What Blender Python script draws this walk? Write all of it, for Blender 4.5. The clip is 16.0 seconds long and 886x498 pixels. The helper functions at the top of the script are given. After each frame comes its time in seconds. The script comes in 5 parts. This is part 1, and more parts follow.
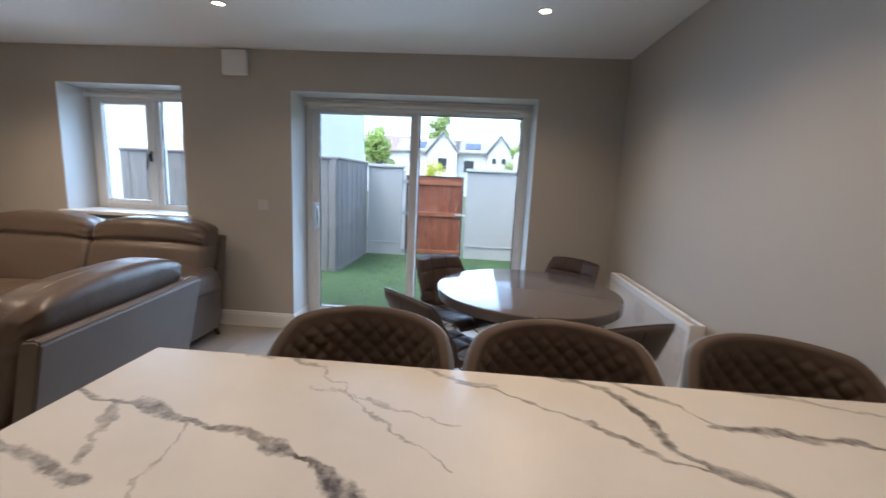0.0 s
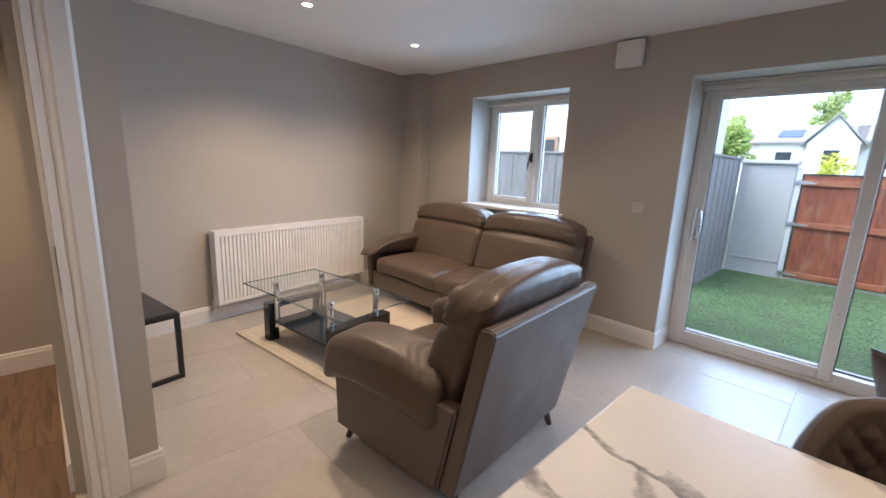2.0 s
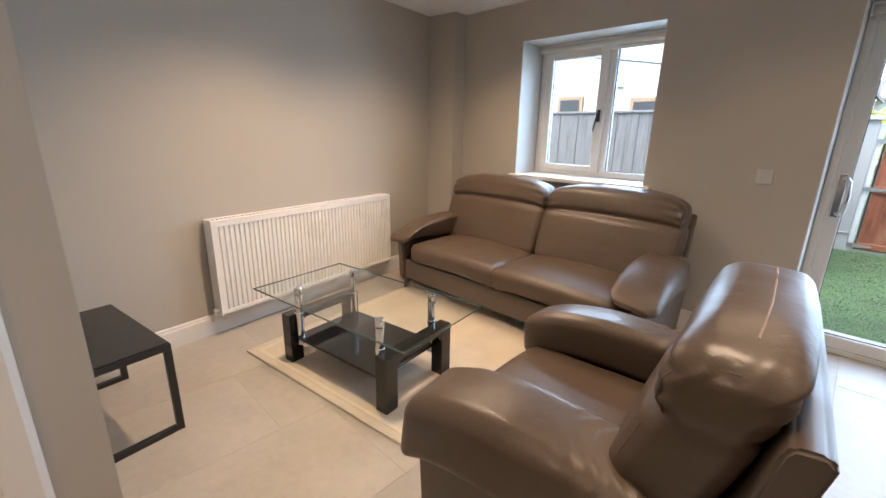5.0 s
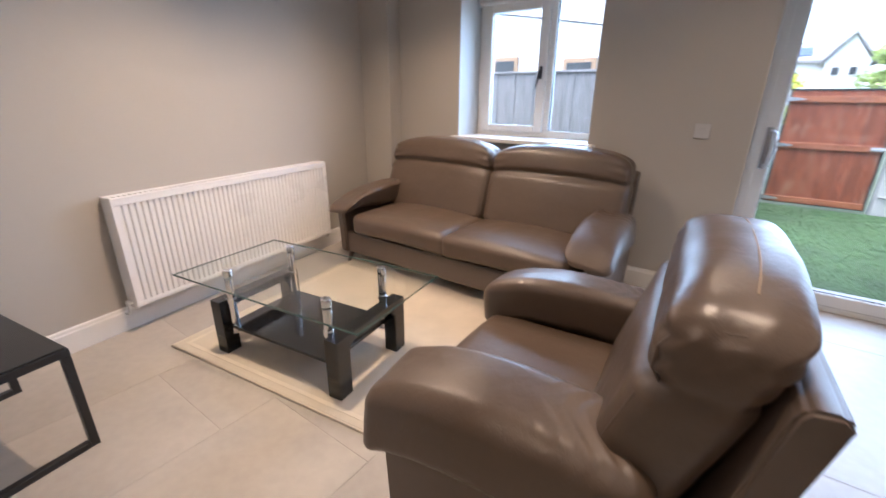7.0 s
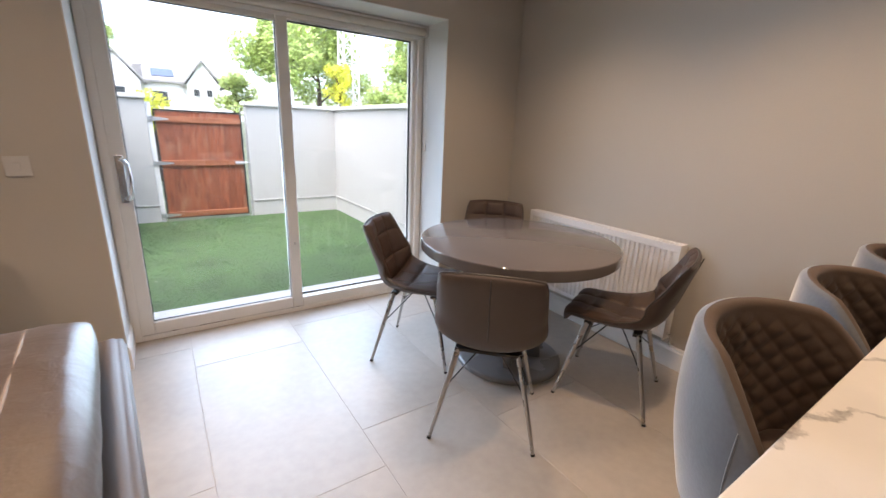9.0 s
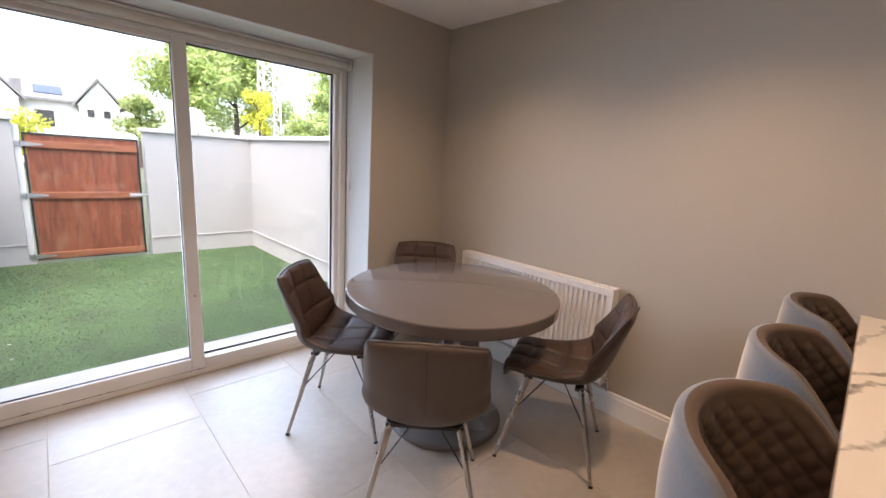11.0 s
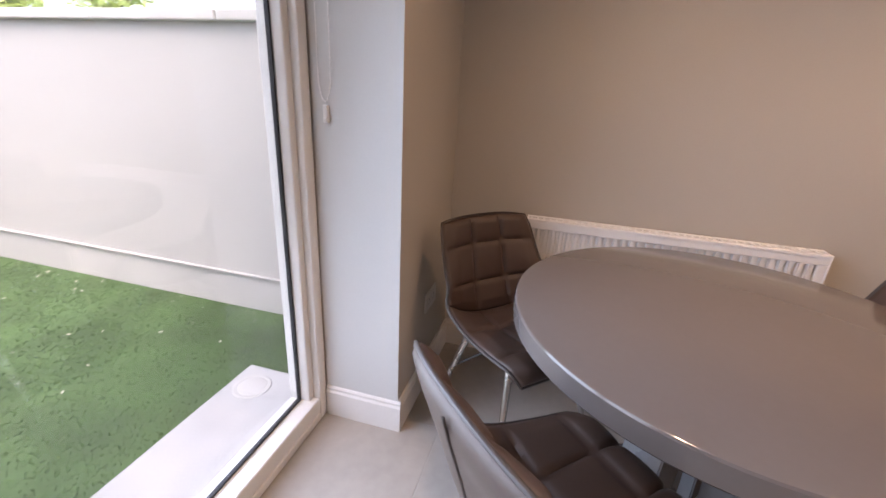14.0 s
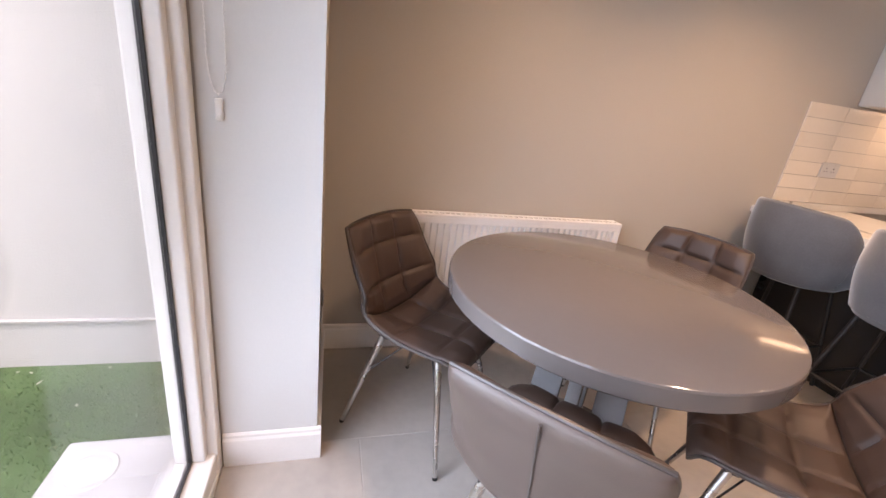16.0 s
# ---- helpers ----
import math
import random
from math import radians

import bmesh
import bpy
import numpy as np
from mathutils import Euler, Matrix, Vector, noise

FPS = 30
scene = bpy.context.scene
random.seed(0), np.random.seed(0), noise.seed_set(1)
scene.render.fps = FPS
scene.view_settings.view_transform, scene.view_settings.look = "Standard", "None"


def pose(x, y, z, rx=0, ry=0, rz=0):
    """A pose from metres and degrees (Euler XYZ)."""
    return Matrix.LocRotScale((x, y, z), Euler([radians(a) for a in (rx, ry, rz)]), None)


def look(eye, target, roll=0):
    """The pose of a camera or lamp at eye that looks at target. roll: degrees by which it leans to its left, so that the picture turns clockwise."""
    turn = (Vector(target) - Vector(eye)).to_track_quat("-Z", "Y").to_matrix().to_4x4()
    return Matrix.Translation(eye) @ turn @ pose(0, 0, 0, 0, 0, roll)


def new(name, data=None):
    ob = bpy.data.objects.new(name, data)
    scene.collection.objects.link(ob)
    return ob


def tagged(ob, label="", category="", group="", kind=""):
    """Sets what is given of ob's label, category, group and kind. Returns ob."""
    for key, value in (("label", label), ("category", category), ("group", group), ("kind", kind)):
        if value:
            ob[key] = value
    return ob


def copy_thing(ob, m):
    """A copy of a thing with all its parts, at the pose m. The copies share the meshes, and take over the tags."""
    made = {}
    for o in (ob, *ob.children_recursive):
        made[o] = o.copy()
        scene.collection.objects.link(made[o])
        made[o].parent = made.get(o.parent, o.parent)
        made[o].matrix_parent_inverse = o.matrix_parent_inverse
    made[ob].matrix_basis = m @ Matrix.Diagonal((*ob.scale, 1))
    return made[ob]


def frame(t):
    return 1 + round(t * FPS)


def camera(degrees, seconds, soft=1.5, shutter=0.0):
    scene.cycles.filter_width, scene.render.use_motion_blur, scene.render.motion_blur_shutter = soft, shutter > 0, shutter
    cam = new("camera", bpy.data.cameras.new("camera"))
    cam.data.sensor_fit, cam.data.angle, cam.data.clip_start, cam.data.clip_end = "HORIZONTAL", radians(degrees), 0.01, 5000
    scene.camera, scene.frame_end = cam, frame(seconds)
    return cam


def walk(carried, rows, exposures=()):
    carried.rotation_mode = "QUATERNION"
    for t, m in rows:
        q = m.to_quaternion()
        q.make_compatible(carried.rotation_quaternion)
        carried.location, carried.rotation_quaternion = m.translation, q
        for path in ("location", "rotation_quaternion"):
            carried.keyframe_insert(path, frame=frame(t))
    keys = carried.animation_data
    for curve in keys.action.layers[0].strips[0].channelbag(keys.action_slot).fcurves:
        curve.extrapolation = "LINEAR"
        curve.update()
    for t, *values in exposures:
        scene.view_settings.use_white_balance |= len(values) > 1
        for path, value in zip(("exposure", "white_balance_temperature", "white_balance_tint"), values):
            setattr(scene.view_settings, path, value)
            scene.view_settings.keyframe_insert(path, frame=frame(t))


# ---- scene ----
cam = camera(93.8, 16.0, shutter=0.3)
PATH = [
    (0, (0.801, 0.886, 1.428), (0.669, 2.854, 1.095), 2.7),
    (0.5, (0.722, 1.018, 1.408), (0.147, 2.907, 1.092), 2.4),
    (1, (0.632, 1.061, 1.436), (-0.382, 2.752, 1.1), 2.4),
    (1.5, (0.492, 1.032, 1.41), (-0.796, 2.52, 1.058), 2.2),
    (2, (0.26, 0.98, 1.415), (-1.138, 2.351, 1.011), 2.3),
    (2.5, (0.044, 0.99, 1.378), (-1.387, 2.303, 0.902), 2.3),
    (3, (-0.147, 1.056, 1.358), (-1.558, 2.36, 0.801), 2.3),
    (3.5, (-0.315, 1.077, 1.328), (-1.682, 2.413, 0.74), 2.1),
    (4, (-0.476, 1.075, 1.344), (-1.823, 2.447, 0.793), 1.8),
    (6.5, (-0.709, 1.429, 1.36), (-2.071, 2.782, 0.8), -0.2),
    (7, (-0.77, 1.281, 1.303), (-1.873, 2.804, 0.621), 0.6),
    (7.5, (-0.783, 1.179, 1.273), (-1.412, 2.902, 0.478), 2.5),
    (8, (-0.69, 1.352, 1.351), (-0.642, 3.225, 0.651), 4.4),
    (8.5, (-0.534, 1.632, 1.374), (0.053, 3.455, 0.799), 3.0),
    (9, (-0.512, 1.779, 1.368), (0.575, 3.362, 0.812), 2.4),
    (11.5, (-0.319, 2.114, 1.433), (1.053, 3.513, 1.032), 3.6),
    (12, (-0.228, 2.393, 1.397), (1.0, 3.891, 0.899), 3.5),
    (12.5, (-0.082, 2.729, 1.372), (1.238, 4.115, 0.794), 3.0),
    (13, (0.003, 3.166, 1.334), (1.503, 4.332, 0.711), 3.4),
    (13.5, (-0.013, 3.608, 1.318), (1.68, 4.432, 0.645), 3.7),
    (14, (0.029, 3.958, 1.287), (1.843, 4.437, 0.594), 3.2),
    (14.5, (0.058, 4.23, 1.312), (1.925, 4.205, 0.595), 4.5),
    (15, (0.044, 4.36, 1.329), (1.876, 4.007, 0.61), 6.3),
    (15.5, (0.08, 4.405, 1.309), (1.881, 3.914, 0.592), 7.6),
    (16, (0.047, 4.42, 1.319), (1.845, 3.884, 0.627), 7.6),
]
EXPOSURES = [(0, 1.72, 5250, 9), (1, 1.72, 5250, 9), (2.5, 2.02, 5650, 13), (3.5, 2.05, 6300, 14), (4, 2.04, 6250, 13), (6.5, 2.32, 4950, 8), (7, 2.2, 5250, 14), (8, 2.08, 5650, 13), (9, 2.16, 6050, 15), (11.5, 2.08, 6300, 21), (13.5, 2.0, 6450, 25), (15, 2.35, 6600, 26), (16, 2.45, 6750, 26)]
walk(cam, [(t, look(eye, target, roll)) for t, eye, target, roll in PATH], EXPOSURES)

SKY, VEIL, SUN, LAMPS, LENS, WARM = 0.15, 0.36, 0.5, 16.5, 10.0, (1.0, 0.67, 0.385)
STRIP, DAYDOOR, DAYWINDOW = 0.45, 9.0, 5.5

# ---- light ----
world = bpy.data.worlds.new("sky")
scene.world = world
world.use_nodes = True
wn = world.node_tree.nodes
sky = wn.new("ShaderNodeTexSky")
sky.sky_type = "NISHITA"
sky.sun_disc = False
sky.sun_elevation, sky.sun_rotation = radians(62), radians(234)
sky.air_density, sky.dust_density, sky.ozone_density = 1.0, 4.0, 1.0
wn["Background"].inputs["Strength"].default_value = SKY
world.node_tree.links.new(sky.outputs[0], wn["Background"].inputs["Color"])
# an even veil of bright cloud over the whole sky
veil, both = wn.new("ShaderNodeBackground"), wn.new("ShaderNodeAddShader")
veil.inputs["Color"].default_value, veil.inputs["Strength"].default_value = (0.94, 0.97, 1.0, 1), VEIL
for a, b in ((wn["Background"].outputs[0], both.inputs[0]), (veil.outputs[0], both.inputs[1]), (both.outputs[0], wn["World Output"].inputs["Surface"])):
    world.node_tree.links.new(a, b)

sun = new("sun", bpy.data.lights.new("sun", "SUN"))
sun.data.energy, sun.data.angle, sun.data.color = SUN, radians(60), (1.0, 0.95, 0.88)
sun.matrix_world = look((-3.5, -2.5, 8), (0, 0, 0))


# area lamps added in the two openings, standing in for the sky's light
for name, x, z, w, h, watts in (("door_daylight", 0.25, 1.10, 1.55, 1.80, DAYDOOR), ("window_daylight", -2.30, 1.55, 1.05, 1.0, DAYWINDOW)):
    L = bpy.data.lights.new(name, "AREA")
    L.shape, L.size, L.size_y, L.energy, L.color = "RECTANGLE", w, h, watts, (0.66, 0.83, 1.0)
    L.spread = radians(120)
    new(name, L).matrix_basis = look((x, 4.91, z), (x, 4.0, z - 0.25))


# ---- materials ----
def links(m, *pairs):
    for a, b in pairs:
        m.node_tree.links.new(a, b)


def surface(name, color, rough=0.5, metal=0.0, vary=0.08, scale=3.0, fine=60.0, bump=0.1, rough_vary=0.08, stretch=(1, 1, 1), per_object=0.0, coat=0.0, sheen=0.0):
    """A paint-like surface: colour broken at two scales, uneven gloss and fine relief."""
    m = bpy.data.materials.new(name)
    m.use_nodes = True
    nt = m.node_tree
    N = nt.nodes
    b = N["Principled BSDF"]
    b.inputs["Metallic"].default_value = metal
    b.inputs["Coat Weight"].default_value = coat
    b.inputs["Coat Roughness"].default_value = 0.12
    b.inputs["Sheen Weight"].default_value = sheen
    b.inputs["Sheen Roughness"].default_value = 0.4
    tc, mp = N.new("ShaderNodeTexCoord"), N.new("ShaderNodeMapping")
    mp.inputs["Scale"].default_value = stretch
    big, small = N.new("ShaderNodeTexNoise"), N.new("ShaderNodeTexNoise")
    big.inputs["Scale"].default_value, big.inputs["Detail"].default_value = scale, 5
    small.inputs["Scale"].default_value, small.inputs["Detail"].default_value = fine, 4
    links(m, (tc.outputs["Object"], mp.inputs[0]), (mp.outputs[0], big.inputs["Vector"]), (mp.outputs[0], small.inputs["Vector"]))
    add = N.new("ShaderNodeMath")
    add.operation = "MULTIPLY_ADD"
    add.inputs[1].default_value = 0.4
    links(m, (small.outputs[0], add.inputs[0]), (big.outputs[0], add.inputs[2]))
    ramp = N.new("ShaderNodeMapRange")
    ramp.inputs[1].default_value, ramp.inputs[2].default_value = 0.4, 1.0
    ramp.inputs[3].default_value, ramp.inputs[4].default_value = 1 - vary, 1 + vary
    links(m, (add.outputs[0], ramp.inputs[0]))
    last = ramp.outputs[0]
    if per_object:
        info, pr = N.new("ShaderNodeObjectInfo"), N.new("ShaderNodeMapRange")
        pr.inputs[3].default_value, pr.inputs[4].default_value = 1 - per_object, 1 + per_object
        mul = N.new("ShaderNodeMath")
        mul.operation = "MULTIPLY"
        links(m, (info.outputs["Random"], pr.inputs[0]), (pr.outputs[0], mul.inputs[0]), (last, mul.inputs[1]))
        last = mul.outputs[0]
    vm = N.new("ShaderNodeVectorMath")
    vm.operation = "SCALE"
    vm.inputs[0].default_value = color
    links(m, (last, vm.inputs["Scale"]), (vm.outputs[0], b.inputs["Base Color"]))
    rr = N.new("ShaderNodeMapRange")
    rr.inputs[1].default_value, rr.inputs[2].default_value = 0.3, 0.7
    rr.inputs[3].default_value, rr.inputs[4].default_value = max(0.02, rough - rough_vary), min(1, rough + rough_vary)
    links(m, (big.outputs[0], rr.inputs[0]), (rr.outputs[0], b.inputs["Roughness"]))
    if bump:
        bp = N.new("ShaderNodeBump")
        bp.inputs["Strength"].default_value, bp.inputs["Distance"].default_value = bump, 0.004
        links(m, (small.outputs[0], bp.inputs["Height"]), (bp.outputs[0], b.inputs["Normal"]))
    return m


def leather_surface(name, color, rough, pebble=260.0, crease=9.0, vary=0.1):
    """Leather: pebbled grain, soft creases and rubbed, uneven gloss."""
    m = surface(name, color, rough, vary=vary, scale=5, fine=40, bump=0, rough_vary=0.09)
    N = m.node_tree.nodes
    b = N["Principled BSDF"]
    tc = N["Texture Coordinate"]
    vor, cre = N.new("ShaderNodeTexVoronoi"), N.new("ShaderNodeTexNoise")
    vor.inputs["Scale"].default_value = pebble
    cre.inputs["Scale"].default_value, cre.inputs["Detail"].default_value, cre.inputs["Distortion"].default_value = crease, 3, 0.6
    b1, b2 = N.new("ShaderNodeBump"), N.new("ShaderNodeBump")
    b1.inputs["Strength"].default_value, b1.inputs["Distance"].default_value = 0.16, 0.001
    b2.inputs["Strength"].default_value, b2.inputs["Distance"].default_value = 0.16, 0.01
    links(m, (tc.outputs["Object"], vor.inputs["Vector"]), (tc.outputs["Object"], cre.inputs["Vector"]),
          (vor.outputs["Distance"], b1.inputs["Height"]), (cre.outputs[0], b2.inputs["Height"]), (b2.outputs[0], b1.inputs["Normal"]), (b1.outputs[0], b.inputs["Normal"]))
    return m


VEINS = [
    (-0.12, 1.70, 0.24, 1.62, 0.013, 0.9), (0.24, 1.62, 0.45, 1.56, 0.012, 0.9), (0.45, 1.56, 0.70, 1.42, 0.016, 1.0), (0.70, 1.42, 1.00, 1.20, 0.018, 0.8),
    (-0.15, 1.52, 0.20, 1.43, 0.015, 0.8), (0.07, 1.66, 0.14, 1.48, 0.013, 0.7), (0.26, 1.62, 0.30, 1.40, 0.005, 0.5), (0.20, 1.92, 0.42, 1.89, 0.009, 0.7),
    (0.42, 1.89, 0.78, 1.52, 0.005, 0.6), (0.45, 1.80, 0.80, 1.67, 0.005, 0.5), (0.60, 1.97, 0.86, 1.84, 0.015, 0.7), (0.79, 1.86, 1.30, 1.58, 0.008, 0.85),
    (0.98, 1.97, 1.17, 1.88, 0.013, 0.9), (1.17, 1.88, 1.24, 1.66, 0.018, 0.95), (1.24, 1.66, 1.45, 1.40, 0.015, 0.9), (1.18, 1.93, 1.38, 1.76, 0.009, 0.85),
    (1.36, 1.76, 1.95, 1.66, 0.015, 0.95), (1.45, 1.95, 1.95, 1.82, 0.012, 0.7), (0.10, 1.36, 0.50, 1.15, 0.014, 0.7), (1.05, 1.36, 1.60, 1.22, 0.012, 0.7),
]


def marble_surface(name):
    """White laminate stone with long smoky grey veins that run aslant, fork and fade."""
    m = bpy.data.materials.new(name)
    m.use_nodes = True
    N = m.node_tree.nodes
    b = N["Principled BSDF"]
    tc = N.new("ShaderNodeTexCoord")

    def math_node(op, x, y, z=None):
        n = N.new("ShaderNodeMath")
        n.operation = op
        for k, v in enumerate((x, y, z)):
            if v is None:
                continue
            if isinstance(v, (int, float)):
                n.inputs[k].default_value = v
            else:
                links(m, (v, n.inputs[k]))
        return n.outputs[0]

    def noise_node(vector, scale, detail, rough=0.6):
        n = N.new("ShaderNodeTexNoise")
        n.inputs["Scale"].default_value, n.inputs["Detail"].default_value, n.inputs["Roughness"].default_value = scale, detail, rough
        links(m, (vector, n.inputs["Vector"]))
        return n.outputs[0]

    # the plan is bent a little, so that straight veins wander
    bend = N.new("ShaderNodeTexNoise")
    bend.inputs["Scale"].default_value, bend.inputs["Detail"].default_value, bend.inputs["Roughness"].default_value = 5.0, 9, 0.62
    off, bent = N.new("ShaderNodeVectorMath"), N.new("ShaderNodeVectorMath")
    off.operation, bent.operation = "MULTIPLY_ADD", "ADD"
    off.inputs[1].default_value, off.inputs[2].default_value = (0.16, 0.16, 0), (-0.08, -0.08, 0)
    links(m, (tc.outputs["Object"], bend.inputs["Vector"]), (bend.outputs["Color"], off.inputs[0]), (tc.outputs["Object"], bent.inputs[0]), (off.outputs[0], bent.inputs[1]))
    xyz = N.new("ShaderNodeSeparateXYZ")
    links(m, (bent.outputs[0], xyz.inputs[0]))
    px, py = xyz.outputs[0], xyz.outputs[1]
    swell = math_node("MAXIMUM", math_node("MULTIPLY_ADD", noise_node(tc.outputs["Object"], 9.0, 5), 4.6, -1.3), 0.22)
    cloudy = math_node("MINIMUM", math_node("MAXIMUM", math_node("MULTIPLY_ADD", noise_node(tc.outputs["Object"], 26.0, 6, 0.7), 2.6, -0.55), 0.25), 1.0)
    total = None
    # from, to, half width, strength
    for x0, y0, x1, y1, wide, strength in VEINS:
        dx, dy = x1 - x0, y1 - y0
        L2 = dx * dx + dy * dy
        along = math_node("MULTIPLY_ADD", px, dx / L2, math_node("MULTIPLY_ADD", py, dy / L2, -(x0 * dx + y0 * dy) / L2))
        along = math_node("MINIMUM", math_node("MAXIMUM", along, 0.0), 1.0)
        ex = math_node("SUBTRACT", px, math_node("MULTIPLY_ADD", along, dx, x0))
        ey = math_node("SUBTRACT", py, math_node("MULTIPLY_ADD", along, dy, y0))
        dist = math_node("SQRT", math_node("MULTIPLY_ADD", ex, ex, math_node("MULTIPLY", ey, ey)), 0.0)
        near = math_node("SUBTRACT", 1.0, math_node("DIVIDE", dist, math_node("MULTIPLY", swell, wide)))
        near = math_node("MINIMUM", math_node("MAXIMUM", math_node("MULTIPLY", near, 1.8), 0.0), 1.0)
        near = math_node("MULTIPLY", math_node("MULTIPLY", near, cloudy), strength)
        total = near if total is None else math_node("MAXIMUM", total, near)
    haze = math_node("MULTIPLY_ADD", noise_node(bent.outputs[0], 3.5, 6), 0.3, -0.12)
    total = math_node("MAXIMUM", total, math_node("MAXIMUM", haze, 0.0))
    mix = N.new("ShaderNodeMix")
    mix.data_type = "RGBA"
    mix.inputs["A"].default_value = (0.70, 0.665, 0.61, 1)
    mix.inputs["B"].default_value = (0.085, 0.072, 0.066, 1)
    links(m, (total, mix.inputs["Factor"]), (mix.outputs["Result"], b.inputs["Base Color"]))
    b.inputs["Roughness"].default_value = 0.30
    return m


def wood_surface(name, light, dark, rough=0.45, along=(14, 1.2, 14), per_object=0.12, worn=None):
    m = surface(name, light, rough, vary=0.1, scale=4, fine=70, bump=0.15, stretch=along, per_object=per_object)
    N = m.node_tree.nodes
    b = N["Principled BSDF"]
    old = b.inputs["Base Color"].links[0].from_socket
    no, mr, mix = N.new("ShaderNodeTexNoise"), N.new("ShaderNodeMapRange"), N.new("ShaderNodeMix")
    no.inputs["Scale"].default_value, no.inputs["Detail"].default_value, no.inputs["Distortion"].default_value = 2.2, 7, 1.4
    mr.inputs[1].default_value, mr.inputs[2].default_value = 0.42, 0.66
    mix.data_type = "RGBA"
    mix.inputs["B"].default_value = (*dark, 1)
    links(m, (N["Mapping"].outputs[0], no.inputs["Vector"]), (no.outputs[0], mr.inputs[0]), (mr.outputs[0], mix.inputs["Factor"]), (old, mix.inputs["A"]), (mix.outputs["Result"], b.inputs["Base Color"]))
    if worn:
        w, wr, wm = N.new("ShaderNodeTexNoise"), N.new("ShaderNodeMapRange"), N.new("ShaderNodeMix")
        wmap = N.new("ShaderNodeMapping")
        wmap.inputs["Scale"].default_value = (5.0, 5.0, 1.6)
        w.inputs["Scale"].default_value, w.inputs["Detail"].default_value = 1.6, 6
        wr.inputs[1].default_value, wr.inputs[2].default_value, wr.inputs[4].default_value = 0.56, 0.72, 0.55
        wm.data_type = "RGBA"
        wm.inputs["B"].default_value = (*worn, 1)
        links(m, (N["Texture Coordinate"].outputs["Object"], wmap.inputs[0]), (wmap.outputs[0], w.inputs["Vector"]), (w.outputs[0], wr.inputs[0]), (wr.outputs[0], wm.inputs["Factor"]), (mix.outputs["Result"], wm.inputs["A"]), (wm.outputs["Result"], b.inputs["Base Color"]))
    return m


def glass_surface(name, tint=(0.97, 0.985, 0.98), gloss=0.022):
    """A clear pane: light goes straight through, and glances off by Fresnel."""
    m = bpy.data.materials.new(name)
    m.use_nodes = True
    N = m.node_tree.nodes
    N.remove(N["Principled BSDF"])
    tr, gl, lw, mx = N.new("ShaderNodeBsdfTransparent"), N.new("ShaderNodeBsdfGlossy"), N.new("ShaderNodeLayerWeight"), N.new("ShaderNodeMixShader")
    tr.inputs[0].default_value = (*tint, 1)
    gl.inputs["Roughness"].default_value = 0.01
    pw, ma = N.new("ShaderNodeMath"), N.new("ShaderNodeMath")
    pw.operation, ma.operation = "POWER", "MULTIPLY_ADD"
    pw.inputs[1].default_value = 5.0
    ma.inputs[1].default_value, ma.inputs[2].default_value = 0.8, gloss
    lw.inputs[0].default_value = 0.5
    links(m, (lw.outputs["Facing"], pw.inputs[0]), (pw.outputs[0], ma.inputs[0]), (ma.outputs[0], mx.inputs[0]), (tr.outputs[0], mx.inputs[1]), (gl.outputs[0], mx.inputs[2]), (mx.outputs[0], N["Material Output"].inputs[0]))
    return m


def glow_surface(name, color, strength):
    m = bpy.data.materials.new(name)
    m.use_nodes = True
    b = m.node_tree.nodes["Principled BSDF"]
    b.inputs["Base Color"].default_value = (*color, 1)
    b.inputs["Emission Color"].default_value = (*color, 1)
    b.inputs["Emission Strength"].default_value = strength
    return m


def leaf_surface(name, color, spread=0.35, thin=0.0):
    m = surface(name, color, 0.6, vary=0.15, scale=2, fine=20, bump=0)
    N = m.node_tree.nodes
    b = N["Principled BSDF"]
    old = b.inputs["Base Color"].links[0].from_socket
    geo, mr, vm = N.new("ShaderNodeNewGeometry"), N.new("ShaderNodeMapRange"), N.new("ShaderNodeVectorMath")
    mr.inputs[3].default_value, mr.inputs[4].default_value = 1 - spread, 1 + spread
    vm.operation = "SCALE"
    links(m, (geo.outputs["Random Per Island"], mr.inputs[0]), (old, vm.inputs[0]), (mr.outputs[0], vm.inputs["Scale"]), (vm.outputs[0], b.inputs["Base Color"]))
    if thin:
        # light also comes through the leaf
        tl, mx = N.new("ShaderNodeBsdfTranslucent"), N.new("ShaderNodeAddShader")
        glow = N.new("ShaderNodeVectorMath")
        glow.operation = "SCALE"
        glow.inputs["Scale"].default_value = thin
        links(m, (vm.outputs[0], glow.inputs[0]), (glow.outputs[0], tl.inputs[0]), (b.outputs[0], mx.inputs[0]), (tl.outputs[0], mx.inputs[1]), (mx.outputs[0], N["Material Output"].inputs[0]))
    return m


WALL = surface("wall_paint", (0.435, 0.402, 0.352), 0.75, vary=0.04, scale=1.2, fine=160, bump=0.06)
REVEAL = surface("reveal_paint", (0.60, 0.60, 0.585), 0.6, vary=0.04, scale=1.5, fine=160, bump=0.05)
CEILING = surface("ceiling_paint", (0.82, 0.815, 0.80), 0.8, vary=0.03, scale=1.0, fine=140, bump=0.05)
GLOSSWHITE = surface("white_gloss_paint", (0.74, 0.72, 0.69), 0.35, vary=0.04, scale=4, fine=90, bump=0.03)
UPVC = surface("white_plastic_frame", (0.70, 0.68, 0.645), 0.35, vary=0.05, scale=3, fine=80, bump=0.02)
RUBBER = surface("black_gasket", (0.02, 0.02, 0.022), 0.6, bump=0)
